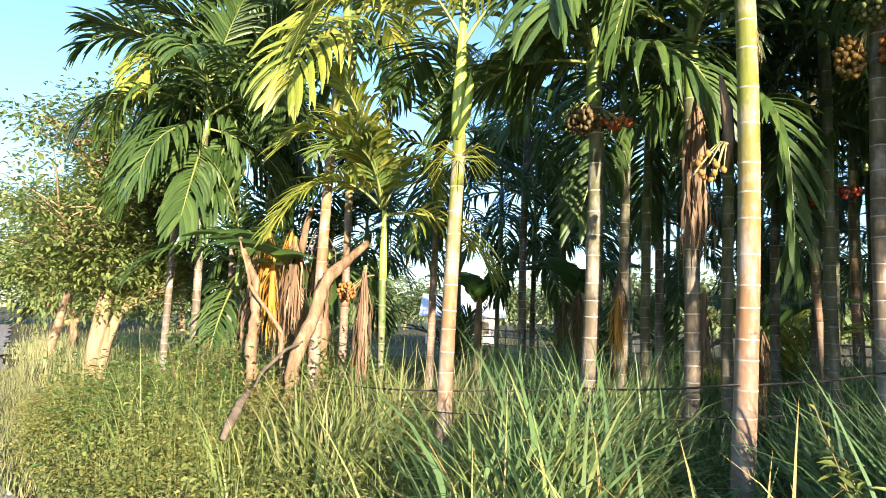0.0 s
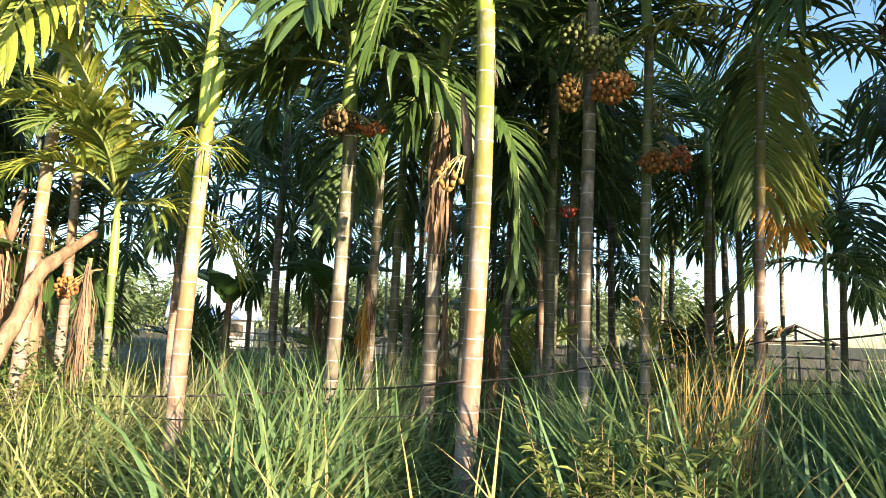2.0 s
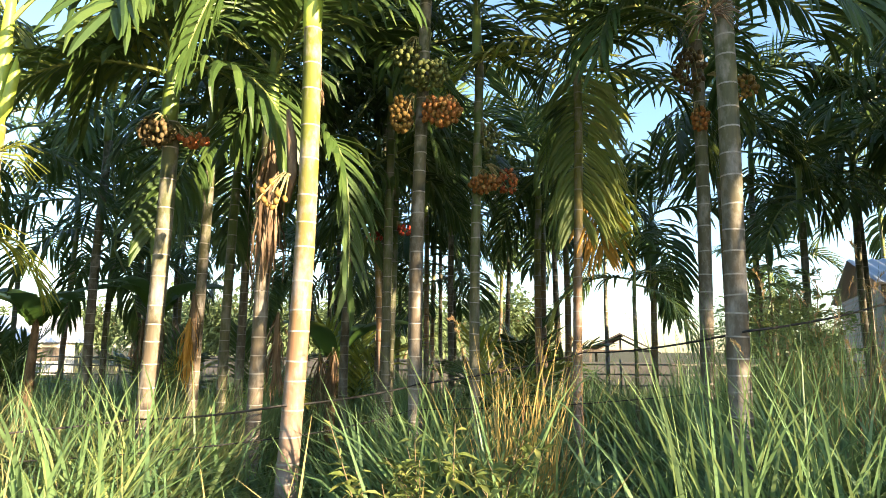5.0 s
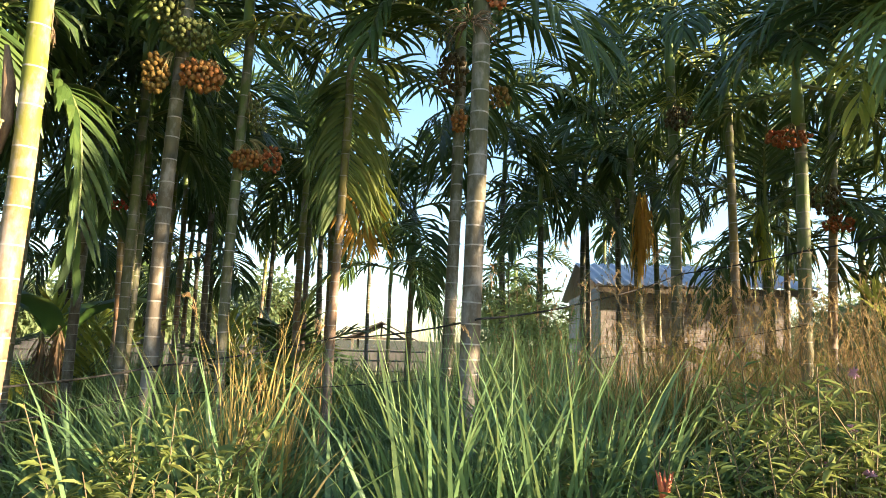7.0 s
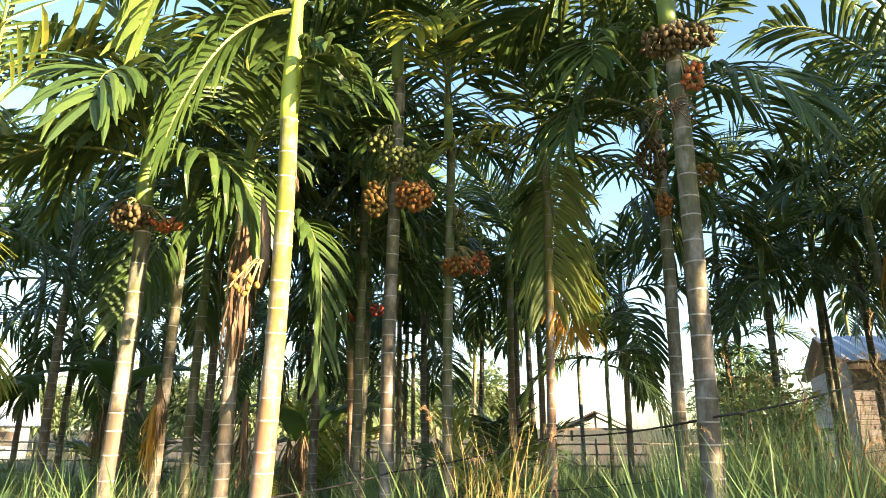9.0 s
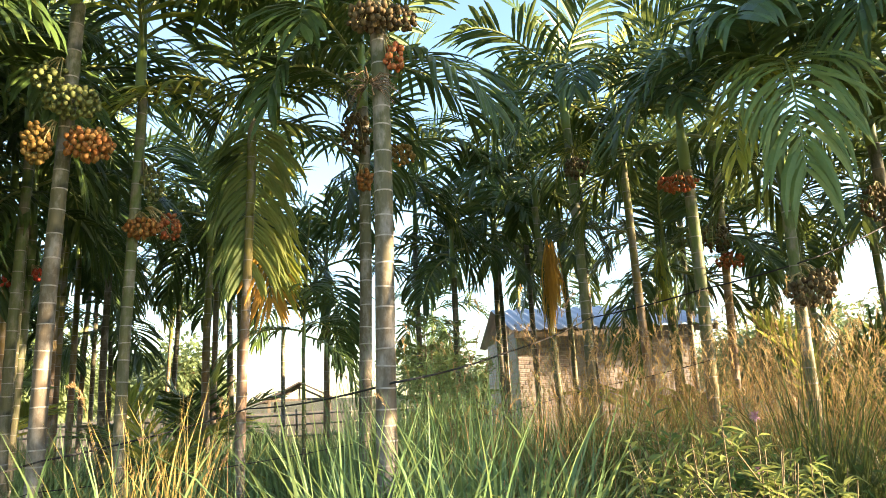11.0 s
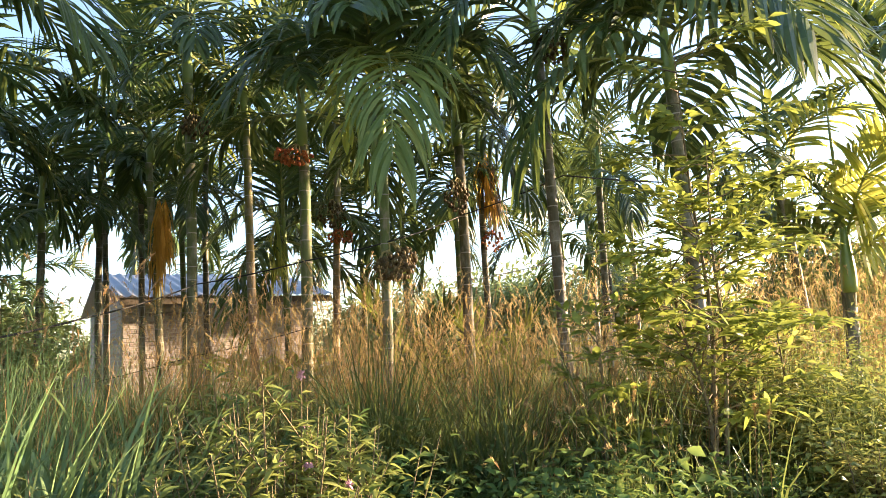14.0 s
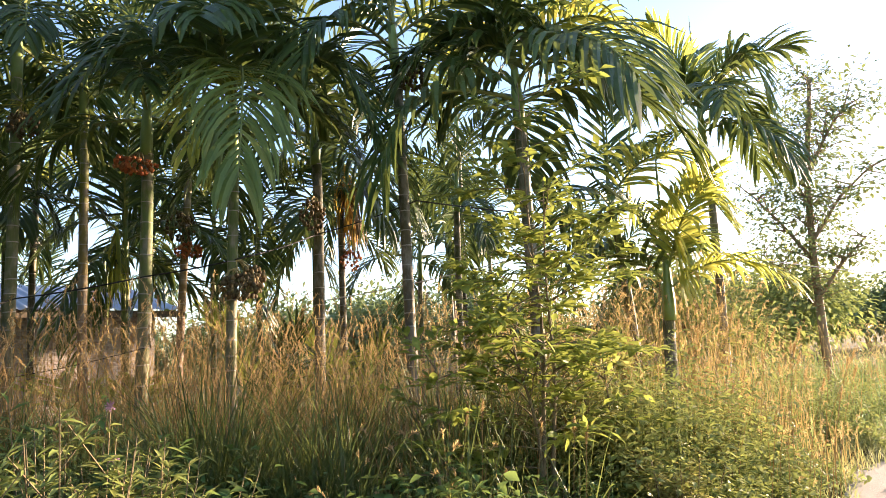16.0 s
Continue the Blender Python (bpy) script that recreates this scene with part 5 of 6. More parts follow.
def weed_bush(x, y, h, stems, seed, label, flowers=0, mat=None, leaf=0.125):
    """A bushy weed: several leaning stems with tiers of lance leaves, pink tufts on some tips."""
    r = np.random.default_rng(seed)
    bush = thing("weed_bush", x, y, 0, label, "bush")
    P, D, L, tips = [], [], [], []
    for k in range(stems):
        b = Build()
        a, tilt, hh = r.uniform(0, 6.28), r.uniform(0.02, 0.38), h * r.uniform(0.6, 1.0)
        d = np.array([math.cos(a) * math.sin(tilt), math.sin(a) * math.sin(tilt), math.cos(tilt)])
        path = [np.array([0.08 * math.cos(a), 0.08 * math.sin(a), 0.0]) + d * hh * u + np.array([0, 0, 0.04 * u * u]) for u in np.linspace(0, 1, 6)]
        b.tube(path, [0.006, 0.0055, 0.005, 0.004, 0.003, 0.002], 5, 0, False)
        part("stem", b.mesh("stem", [twig_mat]), bush)
        tips.append(path[-1])
        shoots = [(path[0], path[-1], 32)]
        for m in range(3):
            u, aa = r.uniform(0.35, 0.85), r.uniform(0, 6.28)
            p = path[0] + (path[-1] - path[0]) * u
            shoots.append((p, p + np.array([math.cos(aa) * 0.6, math.sin(aa) * 0.6, 0.8]) * h * r.uniform(0.10, 0.22), 16))
            sb = Build()
            sb.tube([p, (shoots[-1][0] + shoots[-1][1]) / 2, shoots[-1][1]], [0.003, 0.0025, 0.0015], 4, 0, False)
            part("stem", sb.mesh("stem", [twig_mat]), bush)
        for p0, p1, count in shoots:
            for j in range(count):
                u = r.uniform(0.3, 1.0) ** 0.7 if count > 20 else r.uniform(0.1, 1.0)
                aa = r.uniform(0, 6.28)
                P.append(p0 + (p1 - p0) * u), D.append([math.cos(aa), math.sin(aa), r.uniform(-0.45, 1.0)]), L.append(leaf * r.uniform(0.5, 1.3) * (1.1 - 0.35 * u))
    P, D, L = np.array(P), np.array(D), np.array(L)
    v, f = leaves(r, P, D, L, L * r.uniform(0.20, 0.30, len(L)), 0.25, 0.16)
    part("foliage", array_mesh("foliage", v, f, mat or weed_mat), bush)
    for k in range(flowers):
        fb = Build()
        for j in range(26):
            d = unit(r.normal(size=3) + np.array([0, 0, 0.4]))
            fb.tube([(0, 0, 0), d * 0.014, d * 0.022], [0.002, 0.0025, 0.001], 3, 0, False)
        part("flower_head", fb.mesh("flower_head", [flower_mat]), bush, "small pink tufted flower head", Matrix.Translation(Vector(tips[k]) + Vector((0, 0, 0.02))))
    return bush


weed_bush(1.32, 2.60, 1.40, 44, 1, "bushy yellow-green weed with pink flower tufts", 4, leaf=0.088)
weed_bush(1.54, 2.56, 1.20, 34, 2, "bushy yellow-green weed beside the road", 1, leaf=0.088)
weed_bush(1.14, 2.40, 1.10, 30, 3, "bushy yellow-green weed among tall grass", 1, leaf=0.088)
weed_bush(0.62, 2.62, 1.12, 36, 4, "low leafy weed among tall grass", leaf=0.10)
weed_bush(1.45, 3.10, 1.45, 10, 5, "tall pale green weed with broad leaves", 0, cover_mat, 0.12)
weed_bush(-1.20, 2.70, 1.22, 13, 6, "yellow-green lance-leaved weed in the grass", leaf=0.11)
weed_bush(-0.80, 2.15, 1.02, 12, 7, "yellow-green lance-leaved weed in the grass", leaf=0.11)
weed_bush(-3.2, 2.3, 0.85, 20, 8, "leafy weed in sunlit grass", leaf=0.10)
weed_bush(-6.2, 1.9, 1.0, 30, 9, "leafy sunlit shrub on the bank", 0, bank_mat, 0.08)
weed_bush(-7.6, 1.6, 1.25, 40, 10, "bright green shrub on the bank", 0, weed_mat, 0.08)
weed_bush(4.6, 1.95, 0.80, 36, 11, "spreading leafy shrub at the road edge", 0, bank_mat, 0.08)
weed_bush(5.6, 2.2, 0.90, 36, 12, "spreading leafy shrub at the road edge", 0, bank_mat, 0.08)
weed_bush(7.0, 2.4, 0.90, 36, 14, "spreading leafy shrub at the road edge", 0, bank_mat, 0.08)
weed_bush(3.7, 2.2, 0.78, 30, 13, "leafy green shrub below the sapling", 0, cover_mat, 0.09)
red = Build()
for k in range(5):
    a = k * 1.3
    red.tube([(0, 0, 0), (0.01 * math.cos(a), 0.01 * math.sin(a), 0.10), (0.03 * math.cos(a), 0.03 * math.sin(a), 0.17)], [0.004, 0.010, 0.002], 5)
red.tube([(0, 0, -0.88), (0.01, 0, -0.4), (0, 0, 0)], [0.004, 0.003, 0.003], 4)
tagged(new("red_flower", red.mesh("red_flower", [redleaf_mat])), "withered red flower spike among weeds", "flower").matrix_basis = pose(0.72, 2.45, 0.86)


def foxtail(x, y, z, seed, lean):
    """A dry grass stem that ends in a thick bristly head."""
    r = np.random.default_rng(seed)
    ob = thing("foxtail_grass", x, y, 0, "dry stem with a thick golden bristly seed head", "grass", "foxtails")
    b = Build()
    top = Vector((lean[0], lean[1], z))
    path = [Vector((lean[0] * u ** 2, lean[1] * u ** 2, z * u)) for u in (0, 0.25, 0.5, 0.75, 1)]
    b.tube(path, [0.003, 0.003, 0.0025, 0.002, 0.002], 4, 0, False)
    part("stem", b.mesh("stem", [straw_mat]), ob)
    d = (path[-1] - path[-2]).normalized()
    n = 260
    u = r.uniform(0, 1, n)
    base = np.array([tuple(top)]) + np.array([tuple(d)]) * (u * 0.11)[:, None]
    out = unit(r.normal(size=(n, 3)) + np.array([tuple(d)]) * 0.9)
    length = (0.010 + 0.012 * np.sin(np.pi * np.clip(u, 0.05, 0.95))) * r.uniform(0.8, 1.3, n)
    v, f = leaves(r, base, out, length, np.full(n, 0.004), 0.1, 0.05)
    part("seed_head", array_mesh("seed_head", v, f, plume_mat), ob, "golden bristly seed head")
    return ob


for k, (fx, fy, fz) in enumerate(((3.19, 2.78, 1.18), (3.33, 2.62, 1.2), (3.35, 2.59, 1.08), (3.45, 2.45, 1.12), (3.13, 2.84, 1.03), (3.60, 2.22, 0.98), (3.71, 2.04, 1.0), (3.74, 1.98, 0.96), (3.00, 2.90, 1.1))):
    foxtail(fx - 0.12, fy, fz, 900 + k, (0.10 + 0.04 * (k % 3), 0.03 * (k % 2)))
tail_rnd = random.Random(41)
for k in range(34):
    a, d = radians(tail_rnd.uniform(65, 77)), tail_rnd.uniform(5.6, 7.4)
    slope = 1.0 - 0.035 * (math.degrees(a) - 65)
    foxtail(d * math.sin(a), d * math.cos(a), tail_rnd.uniform(1.55, 2.05) * slope, 950 + k, (tail_rnd.uniform(0.0, 0.30), -tail_rnd.uniform(0.0, 0.35)))


# ---- trees with broad leaves ----
def branchy(rnd, b, p, d, ln, r, depth, ends, spread, lift):
    pts, radii = [p], [r]
    for i in range(4):
        d = (d + Vector((rnd.gauss(0, 0.13), rnd.gauss(0, 0.13), rnd.gauss(0, 0.08) + lift))).normalized()
        pts.append(pts[-1] + d * ln / 4)
        radii.append(r * (1 - 0.12 * (i + 1)))
    b.tube(pts, radii, 7 if depth > 1 else 4, 0, False)
    if depth <= 1:
        ends += pts[1:]
    if depth == 0:
        return
    for k in range(3 if depth > 1 else 4):
        a = rnd.uniform(0, 6.28)
        q = d.orthogonal().normalized()
        q = Matrix.Rotation(a, 3, d) @ q
        nd = (d + q * spread * rnd.uniform(0.6, 1.3)).normalized()
        branchy(rnd, b, pts[rnd.choice((2, 3, 4))].copy(), nd, ln * rnd.uniform(0.6, 0.85), r * 0.55, depth - 1, ends, spread, lift)


def broad_tree(name, x, y, h, r, seed, leaf_mat, label, count, leaf, puff, depth=3, spread=0.8, lean=(0, 0), flat=0.7, trunks=1, bark=None):
    """A tapered trunk with limbs; leaves in loose tufts round the twigs."""
    rnd, rg = random.Random(seed), np.random.default_rng(seed)
    tree = thing(name, x, y, -0.05, label, "tree")
    b, ends = Build(), []
    for k in range(trunks):
        d = Vector((lean[0] + rnd.uniform(-0.25, 0.25) * (trunks > 1), lean[1] + rnd.uniform(-0.2, 0.2) * (trunks > 1), 1)).normalized()
        branchy(rnd, b, Vector((0.12 * k, 0.05 * k, 0)), d, h * 0.42, r, depth, ends, spread, 0.03)
    part("trunk", b.mesh("trunk", [bark or treebark_mat]), tree)
    E = np.array([tuple(e) for e in ends])
    c = E[rg.integers(0, len(E), count)]
    off = rg.normal(size=(count, 3)) * puff * np.array([1, 1, flat])
    d = off / puff + rg.normal(size=(count, 3)) * 0.6 + np.array([0, 0, -0.15])
    L = leaf * rg.uniform(0.6, 1.25, count)
    v, f = leaves(rg, c + off, d, L, L * 0.42, 0.2, 0.2)
    part("crown", array_mesh("crown", v, f, leaf_mat), tree)
    return tree


def limb_tree(x, y, limbs, leaf_mat, label, count, leaf, seed, deep=0.8):
    """A tree drawn limb by limb: tapered forked trunks, side twigs, flat sprays of small leaves round the outer wood."""
    r, rg = random.Random(seed), np.random.default_rng(seed)
    tree = thing("tree", x, y, -0.05, label, "tree")
    ends = []
    for pts, r0 in limbs:
        b = Build()
        pts = [Vector(p) for p in pts]
        side = r.uniform(-deep, deep)
        n = len(pts)
        path = [p + Vector((side * (i / (n - 1)) ** 1.3 * (0.3 if r0 > 0.08 else 1.0), 0, 0)) for i, p in enumerate(pts)]
        b.tube(path, [r0 * (1 - 0.62 * i / (n - 1)) for i in range(n)], 9, 0, False)
        part("limb", b.mesh("limb", [treebark_mat]), tree)
        for i in range(n - 1):
            for k in range(14):
                u = r.random()
                if r0 > 0.08 and i < 2:
                    continue
                p = path[i].lerp(path[i + 1], u)
                d = Vector((r.gauss(0, 1), r.gauss(0, 1), r.uniform(-0.1, 0.8))).normalized()
                ln = r.uniform(0.35, 0.95)
                q = [p, p + d * ln * 0.5 + Vector((0, 0, 0.03)), p + d * ln]
                tb4 = Build()
                tb4.tube(q, [0.018, 0.011, 0.004], 5, 0, False)
                part("twig", tb4.mesh("twig", [treebark_mat]), tree)
                ends += [q[1], q[2], q[2]]
    E = np.array([tuple(e) for e in ends])
    c = E[rg.integers(0, len(E), count)]
    off = np.clip(rg.normal(size=(count, 3)), -1.4, 1.4) * np.array([0.28, 0.28, 0.13])
    d = off * 3 + rg.normal(size=(count, 3)) * np.array([0.7, 0.7, 0.3])
    L = leaf * rg.uniform(0.6, 1.25, count)
    v, f = leaves(rg, c + off, d, L, L * 0.45, 0.15, 0.2)
    part("crown", array_mesh("crown", v, f, leaf_mat), tree)
    return tree


limb_tree(-13.16, 1.0, (
    (((0, 0, 0), (0.01, 0.03, 0.9), (0.02, 0.16, 1.87), (0.05, 0.42, 2.54), (0.09, 0.73, 3.39), (0.11, 0.87, 4.04)), 0.16),
    (((0, 0.05, 0), (0.02, 0.20, 0.95), (0.05, 0.37, 1.48), (0.10, 0.76, 1.70), (0.20, 1.39, 2.04), (0.27, 1.69, 2.63)), 0.11),
    (((0.02, 0.16, 1.87), (-0.03, -0.34, 2.09), (-0.05, -0.99, 1.95), (-0.05, -1.40, 2.11)), 0.06),
    (((0.05, 0.42, 2.54), (-0.02, -0.23, 2.89), (-0.05, -0.84, 3.12), (-0.06, -1.33, 3.16)), 0.06),
    (((0.07, 0.57, 2.96), (0.01, 0.15, 3.74), (-0.01, -0.16, 4.31), (-0.02, -0.28, 4.71)), 0.06),
    (((0.09, 0.73, 3.39), (0.18, 1.25, 4.09), (0.21, 1.41, 4.65)), 0.05),
    (((0.02, 0.20, 1.92), (-0.04, -0.55, 2.56), (-0.06, -1.36, 2.58)), 0.05),
    (((0.11, 0.87, 4.04), (0.06, 0.55, 4.73), (0.04, 0.34, 5.25)), 0.05),
    (((0.09, 0.73, 3.39), (-0.3, 1.05, 4.4), (-0.4, 1.25, 5.15)), 0.05),
    (((0.07, 0.57, 2.96), (0.3, -0.35, 3.9), (0.4, -0.75, 4.5)), 0.05),
    (((0.10, 0.76, 1.70), (0.35, 0.95, 2.3), (0.5, 1.1, 2.9), (0.6, 0.9, 3.5)), 0.05),
    (((0.05, 0.42, 2.54), (-0.5, 0.3, 3.1), (-1.0, 0.1, 3.6), (-1.3, 0.0, 4.1)), 0.05),
    (((0.02, 0.16, 1.87), (0.6, -0.3, 2.3), (1.0, -0.6, 2.6), (1.3, -0.8, 3.0)), 0.05)),
    tree_leaf, "spreading tree with pale forked trunks by the road", 34000, 0.12, 3)
broad_tree("tree", -19.5, 0.6, 5.0, 0.14, 4, tree_leaf, "leafy roadside tree with an uneven crown", 8000, 0.17, 0.55, 3, 0.9)
broad_tree("tree", -22.5, 1.5, 4.6, 0.14, 5, tree_leaf, "leafy roadside tree farther along the road", 7000, 0.2, 0.6, 3, 0.9)
broad_tree("tree", -13.8, 4.2, 3.6, 0.10, 6, tree_leaf, "dense leafy tree behind the palms", 6000, 0.16, 0.45, 3, 0.9)
limb_tree(16.0, 3.9, (
    (((0, 0, 0), (0, 0.02, 1.6), (0.02, 0, 3.2), (0, -0.10, 4.9), (0.05, -0.30, 6.2), (0.1, -0.40, 7.0)), 0.10),
    (((0, -0.05, 4.2), (-0.05, 0.30, 5.2), (-0.1, 0.70, 6.1)), 0.045), (((0, -0.12, 4.9), (0.1, -0.60, 5.7), (0.2, -1.0, 6.2)), 0.045),
    (((0.02, 0, 3.4), (0.1, -0.60, 4.3), (0.2, -1.20, 4.9)), 0.045), (((0.02, 0, 3.0), (-0.1, 0.50, 3.9), (-0.2, 0.95, 4.6)), 0.045),
    (((0, 0.02, 2.2), (0.1, -0.50, 2.9), (0.2, -1.0, 3.4)), 0.045), (((0, 0.02, 2.0), (0, 0.60, 2.7), (0, 1.05, 3.3)), 0.045)),
    far_leaf, "tall thin airy tree against the bright sky", 7500, 0.135, 7, 0.3)
broad_tree("tree", 20.5, 6.0, 4.0, 0.12, 8, tree_leaf, "bushy tree beside the road", 6000, 0.2, 0.6, 3, 0.9)
broad_tree("tree", 14.5, 5.8, 3.4, 0.10, 9, tree_leaf, "bushy tree behind the palms", 5000, 0.18, 0.5, 3, 0.9)


def sapling(x, y, h, wide, seed, label, stems=2, dens=1.0, mat=None, low=0.16):
    """A slim young tree: near-level twigs in tiers, each with flat sprays of small leaves."""
    r = random.Random(seed)
    rg = np.random.default_rng(seed)
    ob = thing("sapling", x, y, 0, label, "sapling")
    P, D, L = [], [], []
    for k in range(stems):
        hh = h * (1 - 0.22 * k)
        a0 = r.uniform(0, 6.28)
        top = Vector((math.cos(a0) * 0.18 * k, math.sin(a0) * 0.18 * k + 0.02, hh))
        axis = [Vector((0.05 * k, 0.03 * k, 0)).lerp(top, u) + Vector((noise.noise(Vector((u * 3, k, seed))), noise.noise(Vector((k, u * 3, seed))), 0)) * 0.06 for u in [i / 10 for i in range(11)]]
        b = Build()
        b.tube(axis, [0.020 * (1 - 0.085 * i) for i in range(11)], 6)
        part("stem", b.mesh("stem", [twig_mat]), ob)
        for i in range(int(34 * dens)):
            u = low + (1 - low) * i / (34 * dens)
            p = axis[min(int(u * 10), 9)].lerp(axis[min(int(u * 10) + 1, 10)], u * 10 % 1)
            a = i * 2.4 + r.uniform(-0.5, 0.5)
            ln = wide * (0.72 - 0.36 * u) * r.uniform(0.3, 1.25)
            d = Vector((math.cos(a), math.sin(a), r.uniform(0.1, 1.1))).normalized()
            path = [p]
            for j in range(5):
                d = (d + Vector((r.gauss(0, 0.1), r.gauss(0, 0.1), -0.07))).normalized()
                path.append(path[-1] + d * ln / 5)
            tb3 = Build()
            tb3.tube(path, [0.006, 0.005, 0.004, 0.003, 0.002, 0.001], 4, 0, False)
            part("twig", tb3.mesh("twig", [twig_mat]), ob)
            side = Vector((-d.y, d.x, 0)).normalized()
            for j in range(int(6 + ln * 18)):
                v = r.uniform(0.15, 1.0) ** 0.6
                q = path[min(int(v * 5), 4)].lerp(path[min(int(v * 5) + 1, 5)], v * 5 % 1)
                sd = side * r.choice((-1, 1)) * r.uniform(0.5, 1.0) + d * 0.6 + Vector((0, 0, r.uniform(-0.3, 0.25)))
                for c in range(3):
                    w = q + sd.normalized() * 0.045 * (c + 0.3)
                    P.append(tuple(w)), D.append(tuple(sd + Vector((r.gauss(0, 0.5), r.gauss(0, 0.5), r.gauss(0, 0.15))))), L.append(0.088 * r.uniform(0.6, 1.35))
    P, D, L = np.array(P), np.array(D), np.array(L)
    v, f = leaves(rg, P, D, L, L * 0.48, 0.15, 0.12)
    part("foliage", array_mesh("foliage", v, f, mat or sapling_mat), ob)
    return ob


sapling(4.18, 2.58, 3.40, 1.25, 11, "slim sapling with tiers of bright yellow-green leaves", 3, 0.88, low=0.36)
sapling(4.95, 2.55, 1.45, 0.7, 12, "low leafy sapling with yellow-green leaves", 2, 0.5, bank_mat)
sapling(3.35, 2.75, 1.5, 0.6, 13, "low leafy sapling at the straw thicket", 1, 0.6)
sapling(0.35, 7.9, 2.5, 0.9, 14, "feathery pale green shrub behind the palms", 3, 1.0, tree_leaf)
sapling(0.85, 8.3, 2.2, 0.9, 15, "feathery pale green shrub behind the palms", 3, 1.0, tree_leaf)

far_tree = broad_tree("distant_tree", -30, 45, 5.5, 0.2, 20, far_leaf, "distant leafy tree beyond the fields", 2600, 0.5, 0.9, 3, 0.9)
far_rnd = random.Random(9)
for i in range(64):
    a = radians(-96 + i * 3.0 + far_rnd.uniform(-1, 1))
    d = far_rnd.uniform(42, 80)
    s = far_rnd.uniform(0.7, 1.5)
    if -14 < math.degrees(a) < 1:
        continue
    if -61 < math.degrees(a) < -49:
        d, s = d + 45, s * 1.2
    copy_thing(far_tree, Matrix.Translation((d * math.sin(a), d * math.cos(a), -0.05)) @ Matrix.Rotation(far_rnd.uniform(0, 6), 4, "Z") @ Matrix.Scale(s, 4))


for tx, ty, ts in ((21.0, 22.0, 0.85), (24.5, 22.5, 0.95), (18.5, 24.5, 0.75), (16.0, 27.0, 0.8)):
    copy_thing(far_tree, Matrix.Translation((tx, ty, -0.05)) @ Matrix.Rotation(tx, 4, "Z") @ Matrix.Scale(ts, 4))


# ---- dead wood and bananas on the left ----
def log(x, y, pts, radii, label, name="dead_trunk", mat=None):
    b = Build()
    fine, rad = [], []
    for (p, q), (r0, r1) in zip(zip(pts, pts[1:]), zip(radii, radii[1:])):
        for i in range(14):
            u = i / 14
            c = Vector(p).lerp(Vector(q), u)
            fine.append(c + Vector((noise.noise(c * 3.0), noise.noise(c * 3.0 + Vector((5, 0, 0))), 0)) * 0.03)
            rad.append((r0 + (r1 - r0) * u) * (1 + 0.35 * noise.noise(c * 7.0) + 0.35 * noise.noise(c * 23.0)))
    fine.append(Vector(pts[-1])), rad.append(radii[-1])
    b.tube(fine, rad, 11)
    ob = thing(name, x, y, 0, label, "dead wood")
    part("trunk", b.mesh("trunk", [mat or deadwood_mat]), ob)
    return ob


def banana(x, y, h, seed, dead=4, green=4, label="ragged banana plant with dry hanging leaves"):
    r = random.Random(seed)
    ob = thing("banana_plant", x, y, -0.03, label, "banana plant")
    b = Build()
    b.tube([(0, 0, 0), (0.02, 0, h * 0.5), (0.03, 0.02, h)], [0.09, 0.075, 0.05], 9)
    part("trunk", b.mesh("trunk", [deadwood_mat]), ob)
    for k in range(dead + green):
        ln, w = r.uniform(1.1, 1.7), r.uniform(0.22, 0.32)
        az, e0, bd = 6.28 * k / (dead + green) + r.uniform(-0.3, 0.3), (65, 85)[k < dead], (95, 60)[k < dead]
        e0 = -50 if k < dead else e0
        lb, p = Build(), Vector((0.03, 0.02, h * (0.96 if k >= dead else r.uniform(0.6, 0.95))))
        steps, verts, faces = 12, [], []
        out, side = Vector((math.cos(az), math.sin(az), 0)), Vector((-math.sin(az), math.cos(az), 0))
        for i in range(steps + 1):
            u = i / steps
            a = radians(e0 - (bd if k >= dead else 30) * u)
            prof = (0.45 if k < dead else 1.0) * w * math.sin(math.pi * min(u * 0.92 + 0.06, 1)) ** 0.6
            tear = r.uniform(0.6, 1.0)
            drop = Vector((0, 0, -0.25 * prof))
            verts += [p - side * prof * tear + drop, p, p + side * prof * r.uniform(0.6, 1.0) + drop]
            p = p + (out * math.cos(a) + Vector((0, 0, math.sin(a)))) * ln / steps
        for i in range(steps):
            if r.random() < 0.9:
                faces.append((3 * i, 3 * i + 1, 3 * i + 4, 3 * i + 3))
            if r.random() < 0.9:
                faces.append((3 * i + 1, 3 * i + 2, 3 * i + 5, 3 * i + 4))
        lb.add(verts, faces)
        part("leaf", lb.mesh("leaf", [frond_brown if k < dead else banana_mat]), ob, "dry torn brown leaf" if k < dead else "")
    return ob


log(-6.12, 1.97, [(0, 0, 0), (0, 0.02, 0.95), (-0.17, 0.41, 1.84), (-0.38, 0.92, 2.24)], [0.07, 0.066, 0.055, 0.032], "pale leaning dead trunk in the sun", mat=deadwood_mat)
log(-6.85, 1.86, [(0, 0, 0), (-0.06, 0, 1.03), (-0.25, 0.04, 1.78), (-0.49, -0.07, 2.27)], [0.062, 0.056, 0.045, 0.022], "pale ragged dead trunk in the sun")
log(-4.90, 1.10, [(0.06, -0.03, 0.60), (-0.02, 0.03, 0.70), (-0.14, 0.12, 0.81), (-0.26, 0.22, 0.88)], [0.022, 0.030, 0.030, 0.020], "dark fallen log in the creepers", mat=timber_mat)
